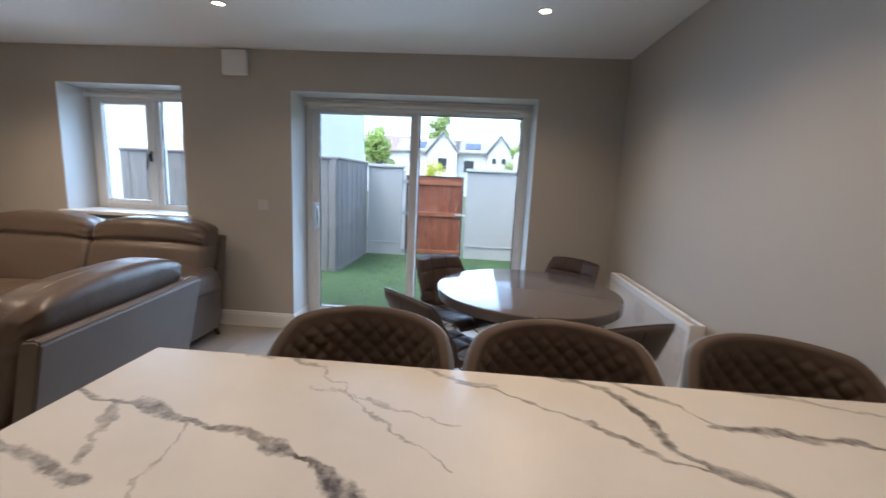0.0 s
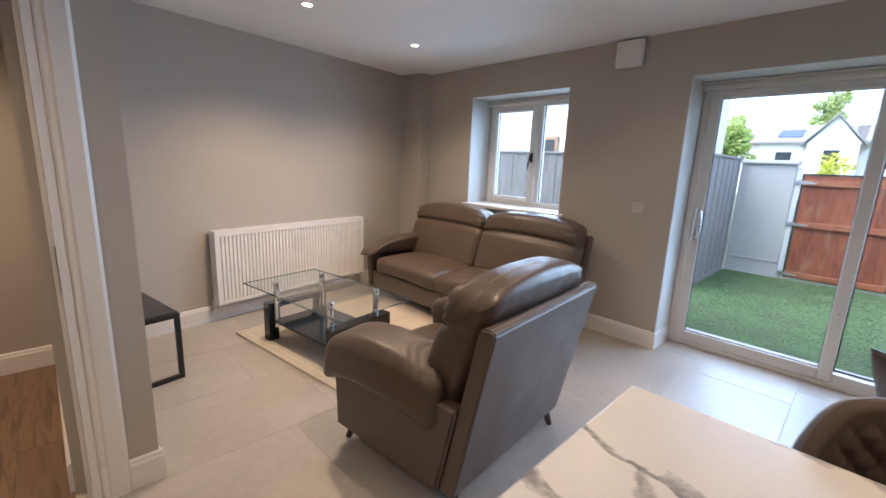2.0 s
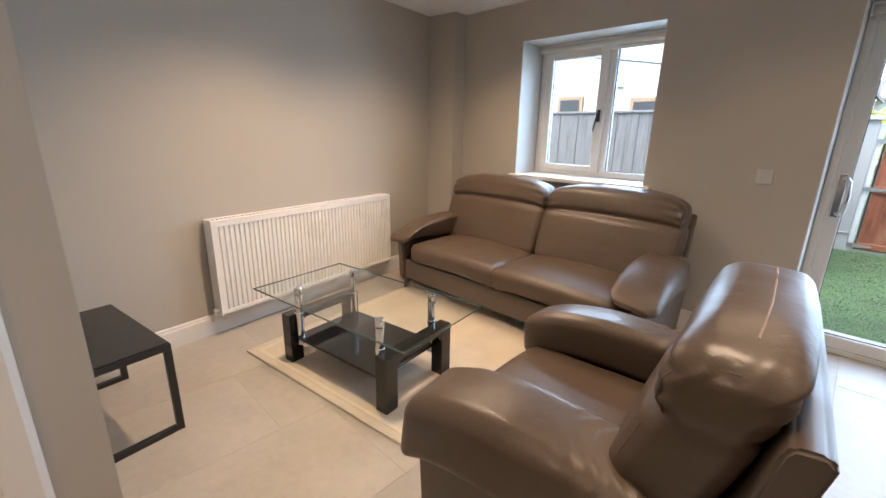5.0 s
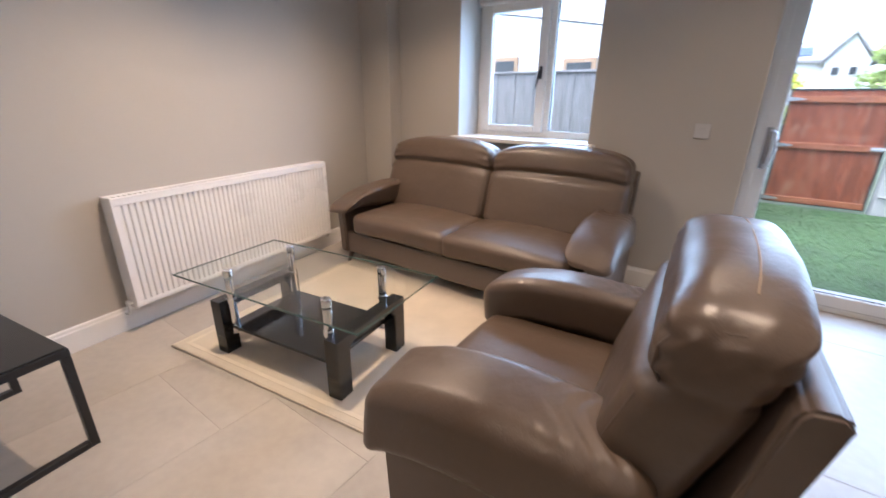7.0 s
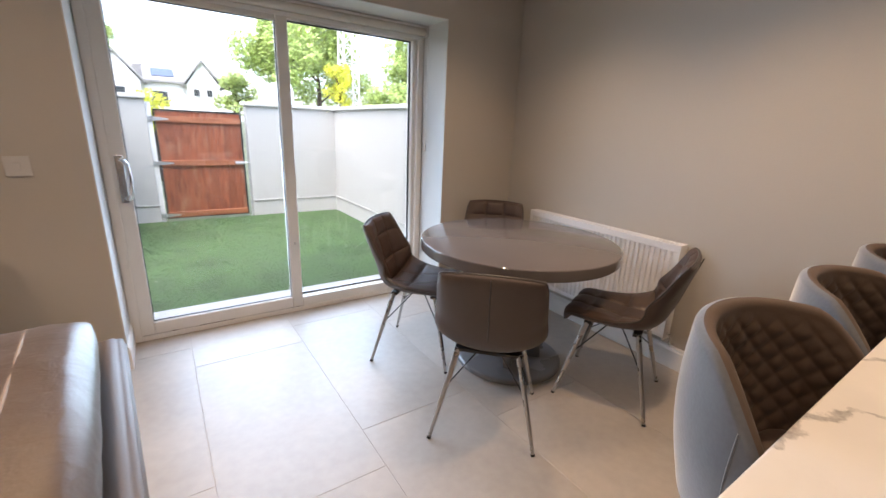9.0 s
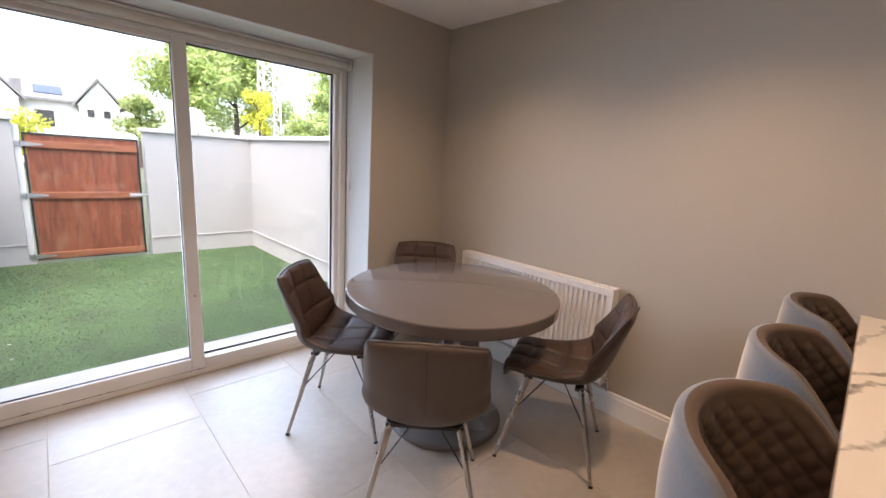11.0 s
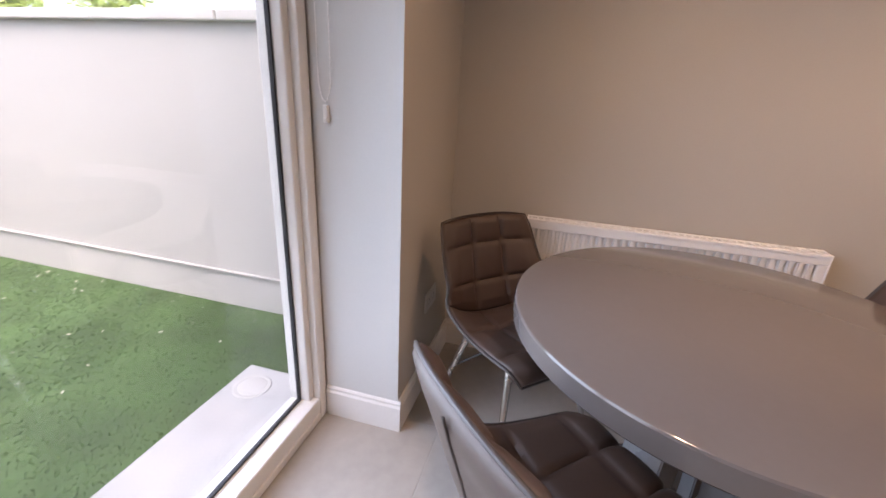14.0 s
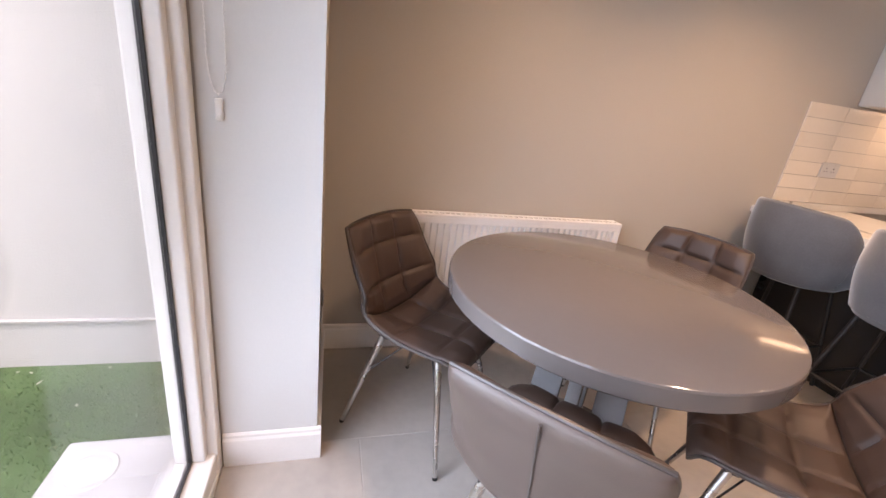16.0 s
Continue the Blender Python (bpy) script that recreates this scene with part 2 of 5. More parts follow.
TILE = surface("porcelain_tile", (0.385, 0.352, 0.312), 0.42, vary=0.16, scale=2.2, fine=22, bump=0.03, per_object=0.035, rough_vary=0.1)
GROUT = surface("grout", (0.40, 0.372, 0.335), 0.85, vary=0.08, fine=200, bump=0.1)
PLANK = wood_surface("hall_plank", (0.20, 0.125, 0.075), (0.11, 0.066, 0.04), 0.4, along=(1.2, 12, 12))
METALWHITE = surface("radiator_enamel", (0.78, 0.76, 0.74), 0.32, vary=0.03, scale=3, fine=60, bump=0.0)
LEATHER = leather_surface("taupe_leather", (0.092, 0.065, 0.046), 0.40, crease=30)
LEATHERSIDE = leather_surface("taupe_leather_panel", (0.100, 0.076, 0.060), 0.42, crease=3.0)
STITCH = surface("tan_stitching", (0.30, 0.22, 0.15), 0.6, fine=300, bump=0.2)
DARKWOOD = surface("dark_stained_wood", (0.035, 0.016, 0.011), 0.35, vary=0.2, scale=5, fine=60, stretch=(1, 1, 4), bump=0.05)
BLACKGLOSS = surface("black_lacquer", (0.008, 0.008, 0.009), 0.12, vary=0.1, scale=3, fine=50, bump=0.0, rough_vary=0.05)
BLACKMETAL = surface("black_powdercoat", (0.013, 0.013, 0.014), 0.42, vary=0.1, scale=5, fine=200, bump=0.05)
CHROME = surface("chrome", (0.80, 0.80, 0.80), 0.09, metal=1.0, vary=0.02, bump=0, rough_vary=0.04)
SATINSTEEL = surface("satin_steel", (0.50, 0.48, 0.46), 0.3, metal=1.0, vary=0.05, scale=8, fine=150, bump=0.02)
GLASS = glass_surface("window_glass", gloss=0.045)
TABLEGLASS = glass_surface("table_glass", (0.965, 0.985, 0.975), 0.035)
GLASSEDGE = surface("glass_edge", (0.045, 0.085, 0.075), 0.15, vary=0.1, bump=0)
SMOKEGLASS = surface("smoked_glass_top", (0.018, 0.019, 0.02), 0.06, vary=0.05, bump=0, rough_vary=0.02)
RUG = surface("cream_rug_pile", (0.52, 0.455, 0.365), 0.95, vary=0.12, scale=6, fine=240, bump=0.6, sheen=0.2)
RUGEDGE = surface("rug_binding", (0.60, 0.53, 0.43), 0.9, vary=0.1, scale=8, fine=260, bump=0.5)
TAUPEGLOSS = surface("taupe_lacquer", (0.130, 0.113, 0.106), 0.11, vary=0.04, scale=3, fine=60, bump=0.0, rough_vary=0.02)
PEDESTAL = surface("grey_lacquer", (0.15, 0.15, 0.155), 0.25, vary=0.06, scale=4, fine=80, bump=0)
FAUX = leather_surface("brown_faux_leather", (0.052, 0.030, 0.021), 0.52, pebble=320, crease=6)
FAUXBACK = leather_surface("taupe_faux_leather", (0.078, 0.056, 0.046), 0.47, pebble=320, crease=4)
PIPING = surface("dark_piping", (0.045, 0.036, 0.032), 0.4, bump=0.05)
VELVET = surface("grey_velvet", (0.098, 0.104, 0.115), 0.85, vary=0.22, scale=9, fine=120, bump=0.1, sheen=0.8)
QUILT = surface("brown_quilted_velvet", (0.080, 0.052, 0.036), 0.75, vary=0.12, scale=8, fine=140, bump=0.1, sheen=0.08)
MARBLE = marble_surface("veined_white_worktop")
BLACKPANEL = surface("black_panel", (0.010, 0.010, 0.011), 0.3, vary=0.1, bump=0)
SPLASH = surface("cream_ceramic_tile", (0.70, 0.64, 0.55), 0.16, vary=0.05, scale=4, fine=60, bump=0.03, per_object=0.05)
CABINET = surface("pale_grey_cabinet", (0.55, 0.53, 0.50), 0.4, vary=0.03, bump=0.02)
RENDERED = surface("painted_render", (0.43, 0.42, 0.395), 0.9, vary=0.07, scale=0.9, fine=110, bump=0.35)
RENDERDARK = surface("painted_render_plinth", (0.46, 0.45, 0.425), 0.9, vary=0.12, scale=1.4, fine=110, bump=0.35)
COPING = surface("concrete_coping", (0.50, 0.49, 0.46), 0.9, vary=0.15, scale=5, fine=90, bump=0.4)
CONCRETE = surface("weathered_concrete", (0.46, 0.455, 0.44), 0.85, vary=0.16, scale=4, fine=70, bump=0.3)
FENCE = wood_surface("grey_fence_board", (0.27, 0.255, 0.25), (0.20, 0.19, 0.185), 0.8, along=(10, 10, 1), per_object=0.06)
GATEWOOD = wood_surface("stained_gate_board", (0.26, 0.078, 0.034), (0.15, 0.042, 0.02), 0.5, along=(10, 10, 1), per_object=0.10, worn=(0.36, 0.20, 0.12))
GATERAIL = wood_surface("stained_gate_rail", (0.34, 0.125, 0.055), (0.22, 0.075, 0.035), 0.5, along=(1, 10, 10), per_object=0.08)
GALV = surface("galvanised_steel", (0.55, 0.56, 0.57), 0.4, metal=1.0, vary=0.15, scale=14, fine=80, bump=0.05)
TURF = leaf_surface("artificial_turf", (0.080, 0.140, 0.048), 0.35)
TURFBASE = surface("turf_backing", (0.062, 0.110, 0.038), 0.9, vary=0.45, scale=3, fine=160, bump=0.5)
GROUND = surface("far_ground", (0.10, 0.11, 0.06), 0.95, vary=0.25, scale=0.2, fine=3, bump=0.2)
FARWHITE = surface("white_house_render", (0.80, 0.79, 0.76), 0.9, vary=0.06, scale=0.3, fine=12, bump=0.1)
FARROOF = surface("slate_roof", (0.30, 0.285, 0.27), 0.7, vary=0.15, scale=0.8, fine=14, bump=0.2)
FARROOFRED = surface("brown_roof", (0.25, 0.19, 0.16), 0.8, vary=0.15, scale=0.8, fine=14, bump=0.2)
SOLAR = surface("solar_panel", (0.04, 0.06, 0.12), 0.2, vary=0.1, scale=3, fine=20, bump=0)
DARKGLASS = surface("far_window_glass", (0.04, 0.045, 0.05), 0.1, vary=0.1, bump=0)
LEAF = leaf_surface("tree_leaves", (0.27, 0.33, 0.10), 0.3, thin=0.6)
LEAFPALE = leaf_surface("pale_tree_leaves", (0.26, 0.31, 0.11), 0.3, thin=0.6)
LEAFYELLOW = leaf_surface("yellow_leaves", (0.42, 0.42, 0.05), 0.3, thin=0.6)
BARK = surface("bark", (0.10, 0.075, 0.055), 0.9, vary=0.3, scale=3, fine=30, bump=0.6)
PLATE = surface("switch_plastic", (0.52, 0.51, 0.49), 0.4, vary=0.02, bump=0)
WHITEPLASTIC = surface("white_plastic", (0.74, 0.73, 0.71), 0.4, vary=0.02, bump=0)
LAMPGLOW = glow_surface("lamp_lens", (1.0, 0.80, 0.55), LENS)
BLINDFABRIC = surface("cream_blind_fabric", (0.62, 0.59, 0.53), 0.85, vary=0.05, scale=5, fine=260, bump=0.2)
DARKGREY = surface("dark_grey_plastic", (0.06, 0.06, 0.065), 0.5, bump=0.05)


# ---- mesh helpers ----
def part(name, bm, material, parent=None, label="", smooth=False, angle=40):
    """Links a bmesh as one mesh object, under a thing or a part if one is given."""
    me = bpy.data.meshes.new(name)
    bmesh.ops.recalc_face_normals(bm, faces=bm.faces[:])
    bm.to_mesh(me)
    bm.free()
    me.materials.append(material)
    if smooth:
        me.shade_smooth()
        me.set_sharp_from_angle(angle=radians(angle))
    ob = new(name, me)
    ob.parent = parent
    if label:
        ob["label"] = label
    return ob


def thing(name, label, category, m=None, group="", kind=""):
    ob = new(name)
    ob.empty_display_size = 0.1
    if m is not None:
        ob.matrix_basis = m
    return tagged(ob, label, category, group, kind)


def box(bm, x0, x1, y0, y1, z0, z1, bevel=0.0, m=None, segments=2):
    vs = [bm.verts.new((x, y, z)) for z in (z0, z1) for y in (y0, y1) for x in (x0, x1)]
    fs = [bm.faces.new([vs[i] for i in f]) for f in ((0, 2, 3, 1), (4, 5, 7, 6), (0, 1, 5, 4), (2, 6, 7, 3), (0, 4, 6, 2), (1, 3, 7, 5))]
    if bevel:
        edges = list({e for f in fs for e in f.edges})
        got = bmesh.ops.bevel(bm, geom=edges, offset=bevel, segments=segments, affect="EDGES", profile=0.5)
        vs = list({v for f in got["faces"] for v in f.verts} | {v for v in vs if v.is_valid})
    if m is not None:
        bmesh.ops.transform(bm, matrix=m, verts=vs)
    return vs


def boxes(*items, bevel=0.0):
    bm = bmesh.new()
    for it in items:
        box(bm, *it, bevel=bevel)
    return bm


def one_box(*a, bevel=0.0, m=None):
    bm = bmesh.new()
    box(bm, *a, bevel=bevel, m=m)
    return bm


def tube(bm, points, radius, n=10, caps=True, closed=False):
    """A round bar along a line of points; radius is a number or one for each point."""
    P = [Vector(p) for p in points]
    R = radius if isinstance(radius, (list, tuple)) else [radius] * len(P)
    rings = []
    ref = None
    for i, p in enumerate(P):
        a = P[(i - 1) % len(P)] if closed or i else p
        b = P[(i + 1) % len(P)] if closed or i < len(P) - 1 else p
        d = (b - a).normalized()
        if ref is None:
            ref = d.orthogonal().normalized()
        ref = (ref - d * ref.dot(d)).normalized()
        s = d.cross(ref)
        rings.append([bm.verts.new(p + R[i] * (math.cos(2 * math.pi * k / n) * ref + math.sin(2 * math.pi * k / n) * s)) for k in range(n)])
    for i in range(len(rings) if closed else len(rings) - 1):
        A, B = rings[i], rings[(i + 1) % len(rings)]
        for k in range(n):
            bm.faces.new((A[k], A[(k + 1) % n], B[(k + 1) % n], B[k]))
    if caps and not closed:
        bm.faces.new(rings[0][::-1])
        bm.faces.new(rings[-1])
    return bm


def lathe(bm, profile, n=48, centre=(0, 0, 0)):
    """Turns (radius, height) pairs about the z axis."""
    cx, cy, cz = centre
    rings = []
    for r, z in profile:
        if r < 1e-5:
            rings.append([bm.verts.new((cx, cy, cz + z))])
        else:
            rings.append([bm.verts.new((cx + r * math.cos(2 * math.pi * k / n), cy + r * math.sin(2 * math.pi * k / n), cz + z)) for k in range(n)])
    for A, B in zip(rings, rings[1:]):
        for k in range(n):
            q = [A[k % len(A)], A[(k + 1) % len(A)], B[(k + 1) % len(B)], B[k % len(B)]]
            q = [v for i, v in enumerate(q) if v not in q[:i]]
            if len(q) > 2:
                bm.faces.new(q)
    return bm


def prism(bm, outline, y0, y1, axis="y"):
    """Extrudes an outline of (a, b) pairs along one axis."""
    def at(a, b, c):
        return {"y": (a, c, b), "x": (c, a, b), "z": (a, b, c)}[axis]
    A = [bm.verts.new(at(a, b, y0)) for a, b in outline]
    B = [bm.verts.new(at(a, b, y1)) for a, b in outline]
    n = len(A)
    bm.faces.new(A)
    bm.faces.new(B[::-1])
    for k in range(n):
        bm.faces.new((A[k], B[k], B[(k + 1) % n], A[(k + 1) % n]))
    return bm


def cushion(bm, c, s, r=0.06, bulge=0.03, n=12, m=None, wrinkle=0.0, seed=0.0, shape=None):
    """A stuffed block: rounded edges, faces that swell, soft wrinkles. shape bends each point, in the block's own -1 to 1 coordinates."""
    h = Vector(s) / 2
    r = min(r, *h)
    verts = {}

    def vert(i, j, k):
        key = (i, j, k)
        if key in verts:
            return verts[key]
        u = Vector((2 * i / n - 1, 2 * j / n - 1, 2 * k / n - 1))
        u = Vector([math.copysign(abs(a) ** 0.8, a) for a in u])
        p = Vector([u[a] * h[a] for a in range(3)])
        inner = Vector([max(-(h[a] - r), min(h[a] - r, p[a])) for a in range(3)])
        off = p - inner
        if off.length > 1e-6:
            big = max(abs(off[a]) for a in range(3))
            p = inner + off.normalized() * big
        ua = Vector([max(-1, min(1, p[a] / h[a])) for a in range(3)])
        w = [(1 - ua[(a + 1) % 3] ** 2) * (1 - ua[(a + 2) % 3] ** 2) for a in range(3)]
        p += Vector([math.copysign(bulge * w[a] * abs(ua[a]) ** 2, ua[a]) for a in range(3)])
        if wrinkle:
            q = p * 9 + Vector((seed, seed * 1.7, seed * 0.3))
            p += wrinkle * noise.noise_vector(q) + 0.5 * wrinkle * noise.noise_vector(q * 2.3)
        if shape:
            p = Vector(shape(ua, p))
        p += Vector(c)
        verts[key] = bm.verts.new(m @ p if m is not None else p)
        return verts[key]

    for a in range(n):
        for b in range(n):
            for side in (0, n):
                for f in (((side, a, b), (side, a + 1, b), (side, a + 1, b + 1), (side, a, b + 1)),
                          ((a, side, b), (a + 1, side, b), (a + 1, side, b + 1), (a, side, b + 1)),
                          ((a, b, side), (a + 1, b, side), (a + 1, b + 1, side), (a, b + 1, side))):
                    bm.faces.new([vert(*q) for q in f])
    return bm


def structure(ob, label, category):
    return tagged(ob, label, category, kind="structure")


# ---- the room ----
TURNED = 8.4  # the living end is set at this angle to the window wall
YW, XR, ZC = 4.44, 1.98, 2.42
DX0, DX1, DZ = -0.785, 1.282, 2.10
WX0, WX1, WZ0, WZ1 = -2.905, -1.752, 0.985, 2.115
YO = YW + 0.46


def left_x(y):
    return -3.25 - 0.148 * y


ceiling = structure(part("ceiling", boxes((-4.6, 2.3, -2.8, 4.9, ZC, ZC + 0.25)), CEILING), "smooth matt white plaster ceiling with recessed spotlights", "ceiling")

wall_window = structure(part("wall_window", boxes(
    (-4.6, WX0, YW, YO, -0.2, ZC), (WX0, WX1, YW, YO, -0.2, WZ0), (WX0, WX1, YW, YO, WZ1, ZC), (WX1, DX0, YW, YO, -0.2, ZC),
    (DX0, DX1, YW, YO, DZ, ZC), (DX1, 2.3, YW, YO, -0.2, ZC)), WALL), "warm grey painted wall with a window and sliding door", "wall")
wall_right = structure(part("wall_right", boxes((XR, 2.3, -2.8, YW, -0.2, ZC)), WALL), "plain warm grey painted wall above a radiator", "wall")
bm = prism(bmesh.new(), [(left_x(0.6), 0.6), (left_x(4.44), 4.44), (-4.6, 4.44), (-4.6, 0.6)], 0, ZC, "z")
wall_left = structure(part("wall_left", bm, WALL), "plain warm grey painted wall behind a long radiator", "wall")
bm = prism(bmesh.new(), [(left_x(4.24), 4.245), (-3.57, 4.285), (-3.57, YW), (left_x(4.44), YW)], 0, ZC, "z")
pier = structure(part("wall_pier", bm, WALL), "boxed-in warm grey corner pier", "wall")

# lining of the two openings
for name, x0, x1, z0, z1 in (("window_reveal", WX0, WX1, WZ0, WZ1), ("door_reveal", DX0, DX1, -0.01, DZ)):
    bm = boxes((x0 - 0.001, x0 + 0.004, YW - 0.001, YW + 0.31, z0, z1), (x1 - 0.004, x1 + 0.001, YW - 0.001, YW + 0.31, z0, z1), (x0 + 0.004, x1 - 0.004, YW - 0.001, YW + 0.31, z1 - 0.004, z1 + 0.001))
    structure(part(name, bm, REVEAL), "pale painted plaster lining of a deep opening", "reveal")

# wall between the living end and the hall, with the doorway in its end
a8 = math.tan(radians(TURNED))
NX, NY = -1.726, 1.232
bm = prism(bmesh.new(), [(NX, NY), (NX, 1.037), (NX - 0.115, 1.037), (NX - 0.115, 0.95), (-3.6, 0.95), (-3.6, NY - (3.6 + NX) * a8)], 0, ZC, "z")
wall_nib = structure(part("wall_nib", bm, WALL), "warm grey wall end beside a white door casing", "wall")
bm = boxes((NX - 0.115, NX, 0.10, 1.037, 2.06, ZC), (NX - 0.115, NX, -2.8, 0.10, 0, ZC))
structure(part("wall_hall", bm, WALL), "warm grey wall with an open doorway to the hall", "wall")
structure(part("wall_back", boxes((-4.6, 2.3, -3.05, -2.8, -0.2, ZC)), WALL), "plain warm grey painted wall", "wall")
structure(part("wall_hall_end", boxes((-3.55, -3.35, -2.8, 0.95, 0, ZC)), WALL), "warm grey wall at the end of the hall", "wall")

# floor bed, tiles come last
structure(part("floor", boxes((-4.6, 2.3, -2.8, YO, -0.2, -0.0014)), GROUT), "pale stone-effect porcelain tiled floor", "floor")
hall_floor = structure(part("hall_floor", boxes((-3.35, NX - 0.06, -2.8, 0.95, -0.0013, 0.0005)), GROUT), "dark oak plank floor of the hall", "floor")


def skirting(name, p, q, h=0.14, d=0.016, parent=None):
    """A moulded board from p to q on the floor; the room lies to the left of the way."""
    p, q = Vector((*p, 0)), Vector((*q, 0))
    L = (q - p).length
    bm = prism(bmesh.new(), [(0, 0), (d, 0), (d, h - 0.028), (d * 0.72, h - 0.018), (d * 0.72, h - 0.008), (d * 0.35, h), (0, h)], 0, L, "y")
    ang = math.atan2(q.y - p.y, q.x - p.x) - math.pi / 2
    ob = part(name, bm, GLOSSWHITE, parent)
    ob.matrix_basis = Matrix.Translation(p) @ Matrix.Rotation(ang, 4, "Z") @ Matrix.Diagonal((-1, 1, 1, 1))
    return structure(ob, "white moulded timber skirting board", "baseboard")


skirting("baseboard", (DX0, YW), (-3.57, YW))
skirting("baseboard", (-3.57, 4.285), (left_x(4.24), 4.245))
skirting("baseboard", (left_x(4.24), 4.24), (left_x(0.98), 0.98))
skirting("baseboard", (XR, 1.7), (XR, YW))
skirting("baseboard", (XR, YW), (DX1, YW))
skirting("baseboard", (DX1, YW - 0.016), (DX1, YW + 0.31))
skirting("baseboard", (DX0, YW + 0.31), (DX0, YW - 0.016))
skirting("baseboard", (NX, NY + 0.016), (NX, 1.126))
skirting("baseboard", (left_x(1.0), NY - (NX - left_x(1.0)) * a8), (NX, NY))
skirting("baseboard", (NX - 0.13, 0.95), (-3.35, 0.95))
skirting("baseboard", (-3.35, 0.95), (-3.35, 0.63))


def casing(name, x, y0, y1, h, into):
    """A stepped white architrave round a doorway in a wall across x, with its lining."""
    t = thing(name, "white painted timber door casing with a latch plate", "door frame", kind="structure")
    w = 0.095
    prof = [(0, 0), (w, 0), (w, 0.012), (w - 0.012, 0.020), (0.03, 0.017), (0.022, 0.011), (0.008, 0.011), (0, 0.006)]
    for y, s in ((y1 + 0.008, 1), (y0 - 0.008, -1)):
        bm = bmesh.new()
        prism(bm, [(y + s * a, x + b) for a, b in prof], 0, h + w, "z")
        for v in bm.verts:
            v.co = (v.co.y, v.co.x, v.co.z)
        part("architrave", bm, GLOSSWHITE, t)
        part("jamb", one_box(x - into, x + 0.004, *sorted((y - s * 0.03, y - s * 0.001)), 0, h, bevel=0.002), GLOSSWHITE, t)
        part("door_stop", one_box(x - into * 0.62, x - into * 0.25, *sorted((y - s * 0.045, y - s * 0.03)), 0, h - 0.03, bevel=0.002), GLOSSWHITE, t)
    part("architrave", one_box(x, x + 0.018, y0 - 0.008, y1 + 0.008, h, h + w, bevel=0.003), GLOSSWHITE, t)
    part("jamb", one_box(x - into, x + 0.004, y0, y1, h - 0.03, h - 0.001, bevel=0.002), GLOSSWHITE, t)
    part("strike_plate", one_box(x - 0.032, x - 0.006, y1 - 0.0255, y1 - 0.0225, 0.90, 1.07, bevel=0.001), SATINSTEEL, t, "brushed steel latch plate")
    return t


casing("door_1", NX, 0.115, 1.022, 2.06, 0.115)
casing("door_2", -3.35, -0.35, 0.52, 2.06, 0.02)
inner = thing("hall_door", "closed brown oak panelled door at the end of the hall", "door", kind="structure")
part("leaf", one_box(-3.356, -3.352, -0.31, 0.48, 0.005, 2.03), wood_surface("oak_door", (0.26, 0.13, 0.06), (0.17, 0.08, 0.035)), inner)


# ---- window and sliding door ----
def ring(x0, x1, z0, z1, y0, y1, w, bevel=0.006, wb=None):
    wb = wb or w
    return boxes((x0, x0 + w, y0, y1, z0, z1), (x1 - w, x1, y0, y1, z0, z1), (x0 + w, x1 - w, y0, y1, z0, z0 + wb), (x0 + w, x1 - w, y0, y1, z1 - w, z1), bevel=bevel)


def pane(name, x0, x1, z0, z1, y, parent):
    p = part(name, one_box(x0, x1, y - 0.003, y + 0.003, z0, z1), GLASS, parent)
    p.visible_shadow = False
    part("gasket", ring(x0 - 0.004, x1 + 0.004, z0 - 0.004, z1 + 0.004, y - 0.007, y + 0.007, 0.008, 0), RUBBER, parent)
    return p


YF = 4.755
win = thing("window_1", "white plastic double-glazed window with one opening casement", "window", kind="structure")
part("window_frame", ring(WX0 + 0.004, WX1 - 0.004, WZ0 + 0.012, WZ1 - 0.004, YF, YF + 0.07, 0.055), UPVC, win)
XM = -2.25
part("mullion", one_box(XM - 0.022, XM + 0.043, YF + 0.002, YF + 0.068, WZ0 + 0.06, WZ1 - 0.05, bevel=0.006), UPVC, win)
sash = part("casement", ring(WX0 + 0.055, XM - 0.005, WZ0 + 0.050, WZ1 - 0.055, YF - 0.022, YF + 0.04, 0.078, 0.009, wb=0.055), UPVC, win)
pane("pane", WX0 + 0.130, XM - 0.080, WZ0 + 0.102, WZ1 - 0.130, YF + 0.01, win)
pane("pane", XM + 0.045, WX1 - 0.06, WZ0 + 0.068, WZ1 - 0.06, YF + 0.03, win)
bm = bmesh.new()
box(bm, XM - 0.058, XM - 0.034, YF - 0.034, YF - 0.02, 1.46, 1.56, 0.004)
tube(bm, [(XM - 0.046, YF - 0.03, 1.53), (XM - 0.048, YF - 0.052, 1.53), (XM - 0.052, YF - 0.056, 1.49), (XM - 0.068, YF - 0.054, 1.42), (XM - 0.072, YF - 0.05, 1.385)], [0.009, 0.009, 0.009, 0.008, 0.006], 8)
part("handle", bm, BLACKMETAL, win, "dark grey casement handle", smooth=True)
part("window_sill", one_box(WX0 - 0.05, WX1 + 0.055, YW - 0.045, YF + 0.01, WZ0 - 0.022, WZ0 + 0.012, bevel=0.007), GLOSSWHITE, win, "white painted sill board with a rounded nose")

